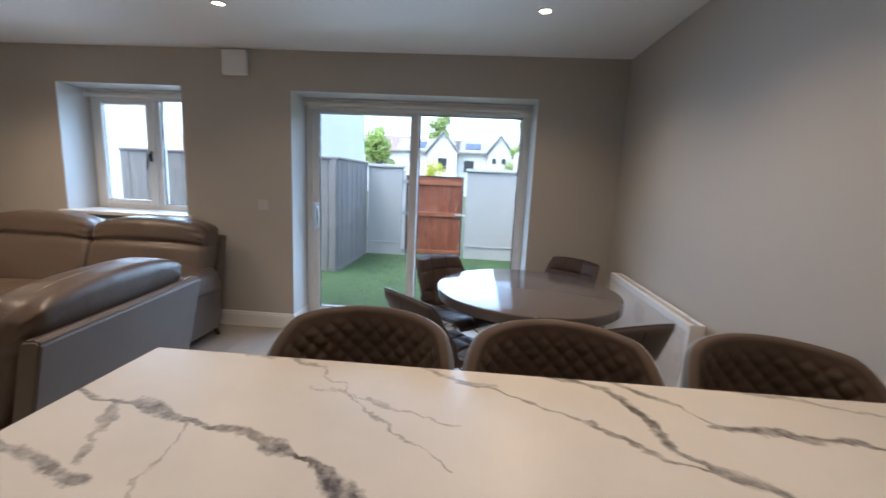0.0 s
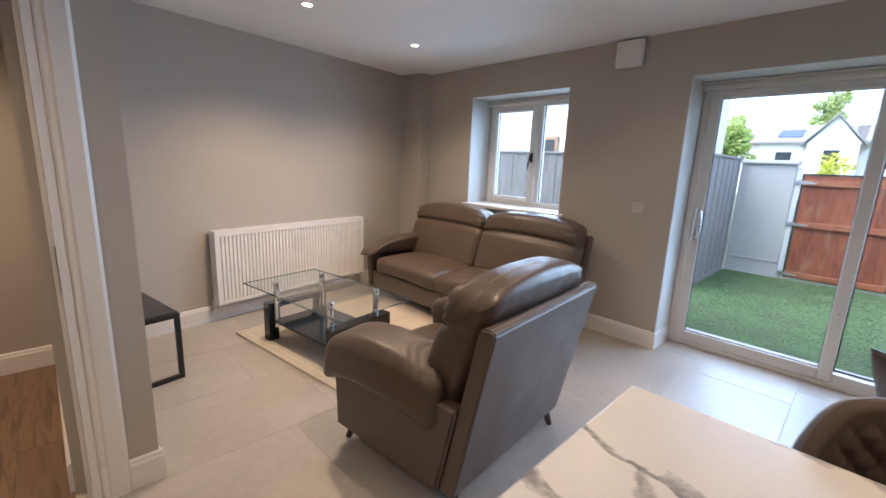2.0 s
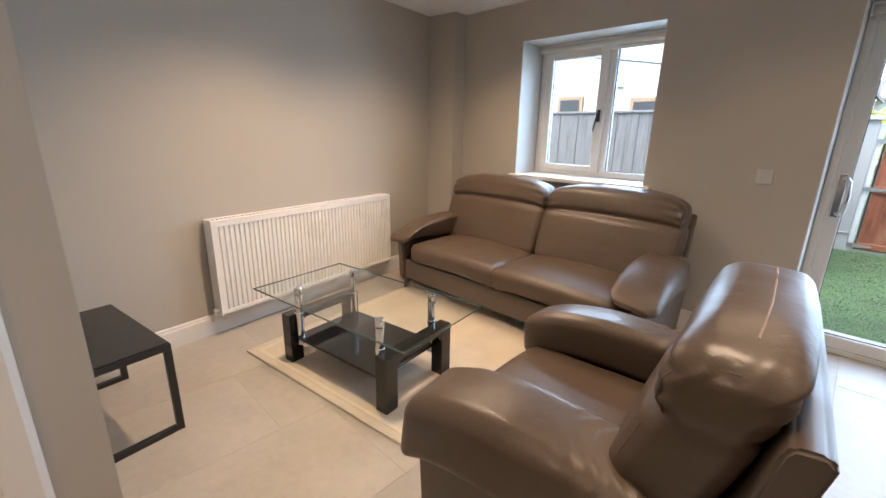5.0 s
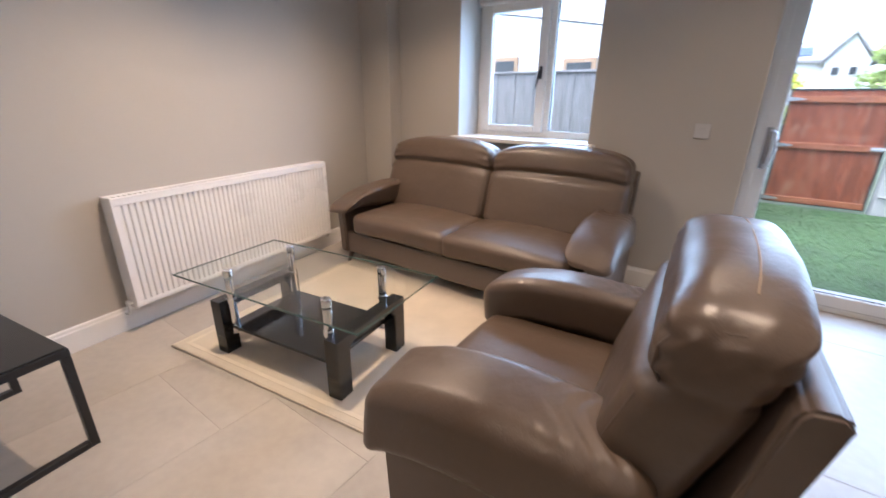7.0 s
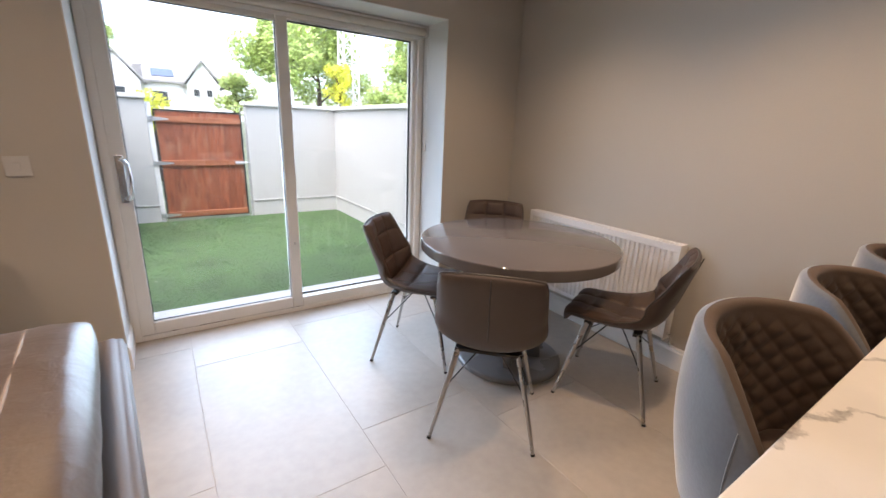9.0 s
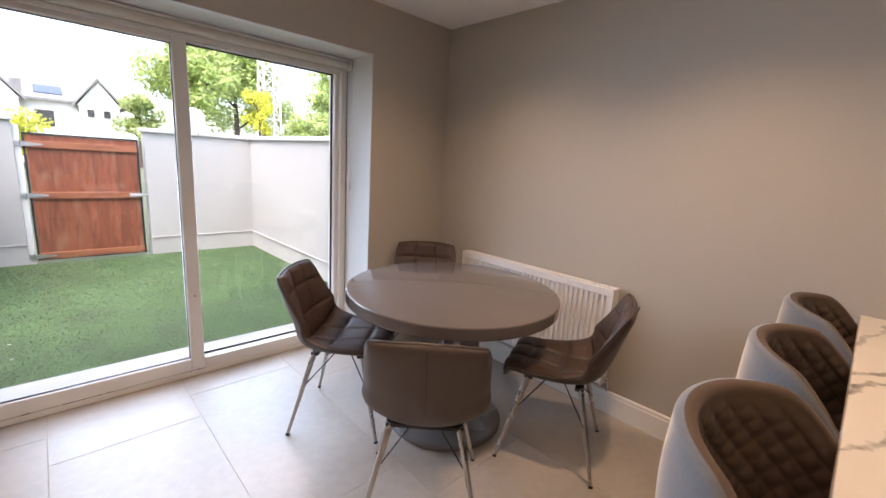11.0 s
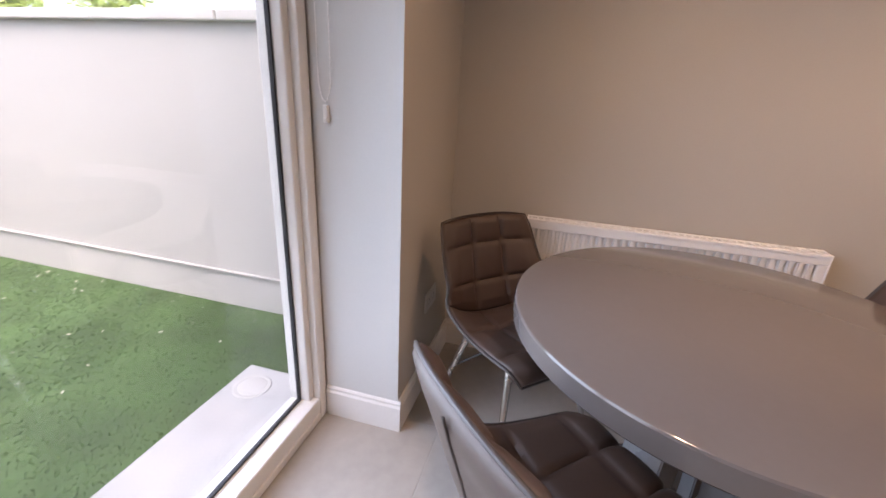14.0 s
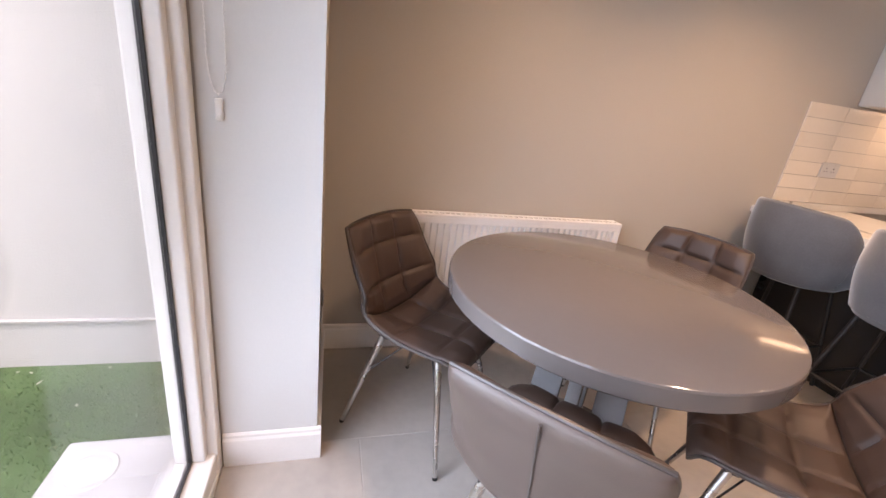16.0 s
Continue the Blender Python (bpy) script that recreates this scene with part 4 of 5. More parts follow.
def bar_stool(m):
    t = thing("bar_stool", "grey velvet tub bar stool, quilted brown inside, black legs", "bar stool", m, group="stools at the breakfast bar")
    nu, nv = 48, 14
    bm = bmesh.new()
    lining = bmesh.new()
    A, B = tub(0.0, nu, nv), tub(0.040, nu, nv)
    # the padded edge is a rounded roll, half grey and half brown
    crown = []
    for k in range(1, 7):
        c = math.pi * k / 7
        crown.append([A[nv][i].lerp(B[nv][i], 0.5 - 0.5 * math.cos(c)) + Vector((0, 0, 0.016 * math.sin(c))) for i in range(nu + 1)])
    sheet(bm, A + crown[:3])
    sheet(lining, [crown[2]] + crown[3:] + B[::-1])
    ends = sheet(bm, [A[0], B[0]])
    for i in (0, nu):
        sheet(bm, [[A[j][i], B[j][i]] for j in range(nv + 1)])
    part("shell", bm, VELVET, t, "smooth grey velvet outside", smooth=True, angle=70)
    part("lining", lining, QUILT, t, "smooth brown band round the quilting", smooth=True, angle=70)
    bm = bmesh.new()
    sheet(bm, tub(0.039, 208, 60, True, 0.12, 0.975))
    part("backrest", bm, QUILT, t, "diamond-quilted brown inside", smooth=True, angle=80)
    bm = bmesh.new()
    cushion(bm, (0, 0.055, 0.665), (0.35, 0.40, 0.10), 0.05, 0.018, 14)
    part("seat", bm, QUILT, t, smooth=True, angle=80)
    part("seat_base", lathe(bmesh.new(), [(0, 0.595), (0.17, 0.595), (0.225, 0.612), (0.236, 0.638), (0, 0.638)], 40), VELVET, t, smooth=True)
    for s in (-1, 1):
        bm = bmesh.new()
        a = radians(78 * s)
        lo, hi = stool_rim(a, False), stool_rim(a, True)
        out = Vector((math.sin(a), -math.cos(a), 0))
        tube(bm, [lo.lerp(hi, k / 10) + out * (0.018 * math.sin(math.pi * k / 10) - 0.0006) for k in range(11)], 0.0024, 6)
        part("seam", bm, VELVET, t, smooth=True)
        for q in (-1, 1):
            bm = bmesh.new()
            tube(bm, [(s * 0.145, q * 0.135, 0.60), (s * 0.225, q * 0.215, 0.0)], 0.011, 12)
            part("leg", bm, BLACKMETAL, t, "thin black steel leg", smooth=True)
        bm = bmesh.new()
        tube(bm, [(s * 0.192, -0.182, 0.25), (s * 0.192, 0.182, 0.25)], 0.008, 10)
        part("footrest", bm, BLACKMETAL, t, smooth=True)
        bm = bmesh.new()
        tube(bm, [(-0.192, s * 0.182, 0.25), (0.192, s * 0.182, 0.25)], 0.008, 10)
        part("footrest", bm, BLACKMETAL, t, smooth=True)
    return t


stool = bar_stool(pose(0.502, 1.900, 0, 0, 0, 176))
for x, y, r in ((1.066, 1.886, 180), (1.645, 1.880, 182)):
    copy_thing(stool, pose(x, y, 0, 0, 0, r))


# ---- leather seating ----
def leather_seat(name, label, cat, width, seats, m, slim):
    """Sofa or armchair: panelled carcass, pillow arms, loose seats and tall back cushions. Its front looks along +y."""
    t = thing(name, label, cat, m)
    H = width / 2
    for s in (-1, 1):
        bm = bmesh.new()
        prism(bm, [(0.415, 0.095), (0.435, 0.47), (-0.20, 0.50), (-0.347, 0.50), (-0.262, 0.095)], *sorted((s * (H - 0.085), s * (H - 0.012))), "x")
        bmesh.ops.bevel(bm, geom=bm.edges[:], offset=0.012, segments=3, affect="EDGES")
        part("side_panel", bm, LEATHERSIDE, t, smooth=True, angle=50)
        bm = bmesh.new()

        def arm(u, p, s=s):
            # droops to the front, rolls outward, pinched at the back
            pucker = max(0.0, 1 - ((u.y + 0.62) / 0.34) ** 2)
            rip = 0.0048 * pucker * math.sin(p.y * 120 + 5 * math.sin(p.x * 23 + 2 * s)) * (0.3 + 0.7 * max(0, u.z))
            z = p.z + rip + 0.034 * (1 - u.y ** 2) - 0.035 * max(0, u.y) ** 2 - 0.02 * max(0, u.y) ** 6
            x = p.x * (1 - 0.08 * max(0, -u.y))
            if seats > 1:
                # flatter pad, thin at its front edge
                z += 0.075 * max(0, u.y) * max(0, -u.z) - 0.040 * (u.y + 1) * max(0, u.z) + 0.024
                x += s * 0.018 * max(0, u.y)
            return (x + s * 0.015 * (1 - u.z), p.y, z - 0.012 * u.x * s)

        cushion(bm, (s * (H - 0.112), 0.115, 0.492), (0.250, 0.735, 0.21), 0.050, 0.010, 44, wrinkle=0.0022, seed=3.1 * s + H, shape=arm)
        part("arm_pad", bm, LEATHER, t, smooth=True, angle=85)
        bm = bmesh.new()
        tube(bm, [(s * (H - 0.002 + 0.012), y, 0.465 + 0.03 * (1 - ((y - 0.11) / 0.36) ** 2) - 0.02 * max(0, (y - 0.11) / 0.36) ** 2) for y in [-0.22 + 0.066 * k for k in range(11)]], 0.003, 6)
        part("arm_stitching", bm, LEATHERSIDE, t, smooth=True)
    bm = bmesh.new()
    prism(bm, [(-0.335, 0.095), (-0.258, 0.095), (-0.412, 0.835), (-0.425, 0.853), (-0.47, 0.858), (-0.487, 0.842)], -H + slim, H - slim, "x")
    bmesh.ops.bevel(bm, geom=bm.edges[:], offset=0.008, segments=3, affect="EDGES")
    part("back_panel", bm, LEATHERSIDE, t, smooth=True, angle=50)
    part("base", one_box(-H + 0.086, H - 0.086, -0.33, 0.37, 0.11, 0.27, bevel=0.01), LEATHERSIDE, t)
    part("front_rail", one_box(-H + 0.086, H - 0.086, 0.372, 0.405, 0.10, 0.275, bevel=0.012), LEATHERSIDE, t)
    inner = 2 * H - 0.38
    w = inner / seats
    for k in range(seats):
        cx = -inner / 2 + w * (k + 0.5)
        bm = bmesh.new()

        def seat(u, p):
            return (p.x, p.y, p.z + 0.02 * (1 - u.x ** 2) - 0.012 * max(0, u.y) ** 4 * (u.z > 0))

        cushion(bm, (cx, 0.095, 0.355), (w + 0.02, 0.70, 0.17), 0.05, 0.012, 32, wrinkle=0.0022, seed=1.7 * k + H, shape=seat)
        part("seat_cushion", bm, LEATHER, t, smooth=True, angle=85)
        wb = (2 * H - 0.13) / seats
        bx = -(2 * H - 0.13) / 2 + wb * (k + 0.5)
        bm = bmesh.new()

        def back(u, p):
            # a waist under the headrest, a rounded crown, a lean to the rear
            waist = math.exp(-((u.z - 0.38) / 0.085) ** 2)
            y = p.y * (1 - 0.14 * waist * (1 - 0.3 * u.x ** 2)) - 0.016 * waist * (u.y > 0)
            y += 0.03 * max(0, u.z - 0.35) * (1 if u.y > 0 else 0.2)
            side = 1 - 0.035 * max(0, u.z) ** 3 - 0.015 * waist
            z = p.z - 0.055 * abs(u.x) ** 3.5 * (u.z > 0) * u.z
            near = max(0.0, abs(u.x) - 0.72) / 0.28 * max(0.0, 1 - ((u.z - 0.72) / 0.4) ** 2)
            y += 0.006 * near * math.sin(p.z * 95 + 5 * u.y + 3 * u.x)
            z += 0.005 * near * math.sin(p.y * 90 + 4 * u.z)
            return (p.x * side, y - 0.34 * z, z)

        cushion(bm, (bx, -0.258, 0.705), (wb - 0.012, 0.215, 0.565), 0.050, 0.016, 52, wrinkle=0.0022, seed=5.3 * k + 2 * H, shape=back)
        cush = part("back_cushion", bm, LEATHER, t, smooth=True, angle=85)
        bm = bmesh.new()
        hw, hd, hh = (wb - 0.012) / 2, 0.1075, 0.2825
        line = []
        for q in range(13):
            f = (1 - 0.10 / hw) * (q / 6 - 1)
            line.append(Vector(back(Vector((f, 0, 1)), Vector((f * hw, 0, hh + 0.016 * (1 - f * f) - 0.001)))) + Vector((bx, -0.258, 0.705)))
        tube(bm, line, 0.0028, 6)
        part("top_stitching", bm, STITCH, cush, smooth=True)
        # welted seams round both ends
        for e in (-1, 1):
            line = []
            for a, c in ((1, -0.85), (1, -0.5), (1, -0.15), (1, 0.2), (1, 0.38), (1, 0.55), (1, 0.75), (0.85, 0.93), (0.55, 1), (0.1, 1), (-0.35, 1), (-0.75, 0.95), (-0.95, 0.8)):
                q = Vector((e * (hw - 0.012), a * (hd - 0.016), c * (hh - 0.016)))
                line.append(Vector(back(Vector((e * 0.97, a, c)), q)) + Vector((bx, -0.258, 0.705)))
            bm = bmesh.new()
            tube(bm, line, 0.0042, 8)
            part("end_seam", bm, LEATHERSIDE, cush, smooth=True)
    for s in (-1, 1):
        for y, lean in ((0.36, 0.035), (-0.29, -0.03)):
            bm = bmesh.new()
            tube(bm, [(s * (H - 0.10), y, 0.12), (s * (H - 0.07), y + lean, 0.0)], [0.025, 0.015], 14)
            part("foot", bm, DARKWOOD, t, "splayed dark wooden foot", smooth=True)
    return t


leather_seat("armchair", "taupe leather armchair with pillow arms on dark wooden feet", "armchair", 0.985, 1, pose(-1.075, 2.457, 0, 0, 0, 95), 0.034)
leather_seat("sofa", "two-seat taupe leather sofa with headrests standing under the window", "sofa", 2.12, 2, pose(-2.340, 3.86, 0, 0, 0, 180.5), 0.058)


# ---- coffee table, side table and rug ----
rug = thing("rug", "cream short-pile rug with a bound edge under the coffee table", "rug", pose(-3.13, 1.995, 0, 0, 0, 8.0))
part("mat", one_box(0.012, 1.80, 0.012, 1.56, 0.0005, 0.010, bevel=0.003), RUG, rug)
bm = bmesh.new()
tube(bm, [(0.006, 0.006, 0.006), (1.806, 0.006, 0.006), (1.806, 1.566, 0.006), (0.006, 1.566, 0.006)], 0.0075, 8, closed=True)
part("bound_edge", bm, RUGEDGE, rug, smooth=True)
part("border_stripe", ring(0.05, 1.765, 0.05, 1.525, 0.0085, 0.0115, 0.022, 0), RUGEDGE, rug).data.transform(Matrix(((1, 0, 0, 0), (0, 0, 1, 0), (0, 1, 0, 0), (0, 0, 0, 1))))

ct = thing("coffee_table", "clear glass coffee table on black gloss frames with chrome posts", "coffee table", pose(-2.49, 2.452, 0.010, 0, 0, 8.2))
bm = one_box(-0.60, 0.60, -0.325, 0.325, 0.425, 0.433, bevel=0.002)
top = part("glass_top", bm, TABLEGLASS, ct, "clear rectangular glass top")
bm = bmesh.new()
tube(bm, [(-0.597, -0.322, 0.429), (0.597, -0.322, 0.429), (0.597, 0.322, 0.429), (-0.597, 0.322, 0.429)], 0.0042, 6, closed=True)
part("glass_edge", bm, GLASSEDGE, top, "greenish polished glass edge")
for s in (-1, 1):
    bm = bmesh.new()
    out = [(-0.262, 0.0), (-0.262, 0.30), (0.262, 0.30), (0.262, 0.0), (0.182, 0.0), (0.182, 0.215)]
    out += [(0.182 - 0.045 * (1 - math.cos(a)), 0.215 + 0.045 * math.sin(a)) for a in [math.pi / 2 * k / 5 for k in range(1, 6)]]
    out += [(-0.137 - 0.045 * math.sin(a), 0.215 + 0.045 * math.cos(a)) for a in [math.pi / 2 * k / 5 for k in range(0, 5)]]
    out += [(-0.182, 0.215), (-0.182, 0.0)]
    prism(bm, out, *sorted((s * 0.352, s * 0.425)), "x")
    part("end_frame", bm, BLACKGLOSS, ct, "black gloss arched end frame")
    for q in (-1, 1):
        bm = lathe(bmesh.new(), [(0, 0.115), (0.024, 0.115), (0.024, 0.123), (0.021, 0.126), (0.021, 0.290), (0.025, 0.292), (0.025, 0.312), (0.021, 0.315), (0.021, 0.420), (0.024, 0.422), (0.024, 0.4245), (0, 0.4245)], 24, (s * 0.330, q * 0.205, 0))
        post = part("post", bm, CHROME, ct, "chrome post", smooth=True, angle=30)
        bm = lathe(bmesh.new(), [(0, 0.4335), (0.0225, 0.4335), (0.0235, 0.437), (0.0235, 0.468), (0.021, 0.472), (0.012, 0.472), (0.010, 0.466), (0, 0.466)], 24, (s * 0.330, q * 0.205, 0))
        part("cap", bm, CHROME, post, smooth=True, angle=30)
        part("post_lug", one_box(*sorted((s * 0.348, s * 0.356)), q * 0.205 - 0.02, q * 0.205 + 0.02, 0.13, 0.29), BLACKGLOSS, post)
part("lower_shelf", one_box(-0.35, 0.35, -0.235, 0.235, 0.152, 0.170, bevel=0.003), BLACKGLOSS, ct, "black glass lower shelf")

st = thing("side_table", "black steel side table with a smoked glass top", "side table", pose(-2.625, 1.529, 0, 0, 0, TURNED + 1.2))
part("glass_top", one_box(-0.686, -0.006, -0.434, -0.006, 0.4375, 0.4445, bevel=0.002), SMOKEGLASS, st, "smoked black glass top")
part("frame", ring(-0.692, 0.0, -0.44, 0.0, 0.407, 0.437, 0.028, 0.002), BLACKMETAL, st).data.transform(Matrix(((1, 0, 0, 0), (0, 0, 1, 0), (0, 1, 0, 0), (0, 0, 0, 1))))
for x in (-0.692, -0.028):
    bm = boxes((x, x + 0.028, -0.44, -0.412, 0.0, 0.4065), (x, x + 0.028, -0.028, 0.0, 0.0, 0.4065), (x, x + 0.028, -0.412, -0.028, 0.0, 0.026), bevel=0.002)
    part("leg_loop", bm, BLACKMETAL, st, "square black steel leg loop")


# ---- garden ----
GZ = -0.085
structure(part("ground", boxes((-400, 400, YO, 900, -0.4, -0.13)), GROUND), "open ground running to the horizon", "ground")
structure(part("turf", boxes((-4.9, 2.03, YO, 8.87, -0.129, GZ)), TURFBASE), "green artificial lawn in a small yard", "lawn")

# short blades over the part that is seen
rng = np.random.default_rng(4)
n = 60000
bx, by = rng.uniform(-1.5, 2.02, n), 4.95 + (8.86 - 4.95) * rng.uniform(0, 1, n) ** 1.5
keep = ~((by > 7.1) & (bx < -1.24)) & ~((by < 5.31) & (bx < 1.48))
bx, by = bx[keep], by[keep]
n = len(bx)
a, h, ln = rng.uniform(0, 2 * math.pi, n), rng.uniform(0.006, 0.014, n), rng.normal(0, 0.008, (n, 2))
w = 0.0022 + 0.0008 * (by - 5)
v = np.empty((n, 3, 3))
v[:, 0] = np.c_[bx - w * np.cos(a), by - w * np.sin(a), np.full(n, GZ)]
v[:, 1] = np.c_[bx + w * np.cos(a), by + w * np.sin(a), np.full(n, GZ)]
v[:, 2] = np.c_[bx + ln[:, 0], by + ln[:, 1], GZ + h]
me = bpy.data.meshes.new("turf_blades")
me.from_pydata(v.reshape(-1, 3).tolist(), [], np.arange(3 * n).reshape(-1, 3).tolist())
me.materials.append(TURF)
tagged(new("turf_blades", me), "short green plastic grass blades of the lawn", "grass", kind="stuff")

def litter():
    bm = bmesh.new()
    r = random.Random(8)
    for k in range(110):
        x, y = r.uniform(-1.1, 1.98), r.uniform(5.35, 8.7)
        if r.random() < 0.5:
            x = 2.0 - abs(r.gauss(0, 0.25))
        s, an = r.uniform(0.005, 0.014), r.uniform(0, 6.28)
        z = GZ + 0.012
        p = [(x + s * math.cos(an + q) * f, y + s * math.sin(an + q) * f, z + 0.004 * (q % 2)) for q, f in ((0, 1.4), (1.5, 0.6), (3.1, 1.3), (4.6, 0.5))]
        bm.faces.new([bm.verts.new(c) for c in p])
    return bm


tagged(part("leaf_litter", litter(), surface("pale_petals", (0.5, 0.48, 0.4), 0.8, bump=0)), "pale fallen petals scattered over the lawn", "litter", kind="stuff")

# rendered walls with a proud plinth and a concrete coping
gw = thing("garden_wall", "pale rendered garden wall with a concrete coping", "wall", kind="structure")
for name, x0, x1, y0, y1, top in (("wall_side", 2.03, 2.25, YO + 0.003, 9.09, 1.585), ("wall_end", 0.665, 2.03, 8.87, 9.09, 1.585), ("wall_end", -1.24, -0.575, 8.87, 9.09, 1.60)):
    part(name, one_box(x0, x1, y0, y1, -0.13, top), RENDERED, gw)
part("plinth", one_box(2.026, 2.03, YO + 0.003, 8.866, -0.13, 0.150), RENDERDARK, gw)
part("drip_bead", one_box(2.010, 2.03, YO + 0.003, 8.849, 0.150, 0.164, bevel=0.003), RENDERED, gw)
part("plinth", one_box(0.665, 2.026, 8.866, 8.87, -0.13, 0.150), RENDERDARK, gw)
part("drip_bead", one_box(0.665, 2.03, 8.850, 8.87, 0.150, 0.164, bevel=0.003), RENDERED, gw)
part("plinth", one_box(-1.24, -0.575, 8.866, 8.87, -0.13, 0.150), RENDERDARK, gw)
part("drip_bead", one_box(-1.24, -0.575, 8.850, 8.87, 0.150, 0.164, bevel=0.003), RENDERED, gw)
for k in range(5):
    y0 = YO + 0.01 + k * 0.83
    part("coping_stone", one_box(1.99, 2.29, y0, min(y0 + 0.822, 9.13), 1.585, 1.640, bevel=0.008), COPING, gw)
for x0, x1, z in ((0.635, 1.30, 1.585), (1.308, 1.988, 1.585), (-1.25, -0.555, 1.60)):
    part("coping_stone", one_box(x0, x1, 8.83, 9.13, z, z + 0.055, bevel=0.008), COPING, gw)
part("gate_post", one_box(-0.574, -0.515, 8.90, 9.0, -0.13, 1.56, bevel=0.004), GLOSSWHITE, gw, "white painted hinge post")

# gate
gate = thing("garden_gate", "weathered red-brown boarded timber gate with galvanised hinges", "gate", pose(-0.50, 8.90, -0.055))
GW, GH = 1.10, 1.53
part("frame_edge", ring(0.0, GW, 0.0, GH, 0.012, 0.06, 0.022, 0.002), BLACKMETAL, gate, "black steel edge of the gate")
nb = 9
for k in range(nb):
    w = (GW - 0.05) / nb
    part("board", one_box(0.025 + k * w + 0.0002, 0.025 + (k + 1) * w - 0.0002, 0.020, 0.042, 0.023, GH - 0.023, bevel=0.0025), GATEWOOD, gate)
for z in (0.055, 0.80, 1.40):
    part("rail", one_box(0.022, GW - 0.022, -0.012, 0.0195, z - 0.04, z + 0.04, bevel=0.005), GATERAIL, gate)
for z in (0.055, 0.80, 1.40):
    bm = prism(bmesh.new(), [(-0.10, z - 0.028), (0.0, z - 0.028), (0.17, z - 0.008), (0.17, z + 0.008), (0.0, z + 0.028), (-0.10, z + 0.028)], -0.019, -0.0125, "y")
    tube(bm, [(-0.015, -0.02, z - 0.035), (-0.015, -0.02, z + 0.035)], 0.009, 10)
    part("hinge", bm, GALV, gate, "galvanised strap hinge")
bm = bmesh.new()
tube(bm, [(GW - 0.13, -0.026, 0.80), (GW + 0.06, -0.026, 0.80)], 0.008, 10)
box(bm, GW - 0.14, GW - 0.01, -0.02, -0.0125, 0.775, 0.825, 0.002)
box(bm, GW - 0.09, GW - 0.075, -0.05, -0.02, 0.78, 0.80, 0.002)
part("bolt", bm, GALV, gate, "galvanised sliding bolt")

# grey fence: a run facing the house, then a return to the end wall
fence = thing("garden_fence", "weathered grey boarded timber fence with a capping rail", "fence", kind="structure")
FTOP = 1.645
nbd = 24
for k in range(nbd):
    x0 = -4.75 + k * 0.145
    part("board", one_box(x0, x0 + 0.140, 7.13 + 0.006 * (k % 2), 7.152 + 0.006 * (k % 2), -0.12, FTOP, bevel=0.002), FENCE, fence)
for k in range(12):
    y0 = 7.155 + k * 0.143
    part("board", one_box(-1.285 + 0.006 * (k % 2), -1.263 + 0.006 * (k % 2), y0, y0 + 0.139, -0.12, FTOP, bevel=0.002), FENCE, fence)
part("cap_rail", one_box(-4.76, -1.25, 7.11, 7.18, FTOP + 0.001, FTOP + 0.035, bevel=0.006), FENCE, fence)
part("cap_rail", one_box(-1.31, -1.24, 7.181, 8.87, FTOP + 0.001, FTOP + 0.035, bevel=0.006), FENCE, fence)
part("gravel_board", one_box(-1.262, -1.248, 7.12, 8.85, -0.12, -0.02, bevel=0.003), FENCE, fence)
for y in (7.145, 8.0, 8.83):
    part("post", one_box(-1.37, -1.286, y - 0.04, y + 0.04, -0.12, FTOP - 0.002, bevel=0.004), FENCE, fence)

# doorstep with a round drain
step = thing("doorstep", "weathered pale concrete doorstep with a round drain cover", "step", kind="structure")
part("slab", one_box(-0.95, 1.475, YO + 0.003, 5.305, -0.128, -0.03, bevel=0.008), CONCRETE, step)
bm = lathe(bmesh.new(), [(0, -0.0275), (0.062, -0.0275), (0.066, -0.0285), (0.07, -0.0262), (0.082, -0.0262), (0.086, -0.029), (0.086, -0.031)], 36, (1.335, 5.185, 0))
part("drain_cover", bm, COPING, step, smooth=True, angle=30)
part("outer_sill", one_box(DX0 - 0.02, DX1 + 0.02, YF + 0.132, YO + 0.05, -0.029, 0.004, bevel=0.004), CONCRETE, step)
structure(part("house_wall_outside", boxes((-5.2, -4.6, 3.0, YO, -0.2, 3.0), (2.3, 2.9, 3.0, YO, -0.2, 3.0), (-5.2, 2.9, YW + 0.2, YO, ZC + 0.25, 3.0)), RENDERED), "rendered upper storey of the house", "wall")


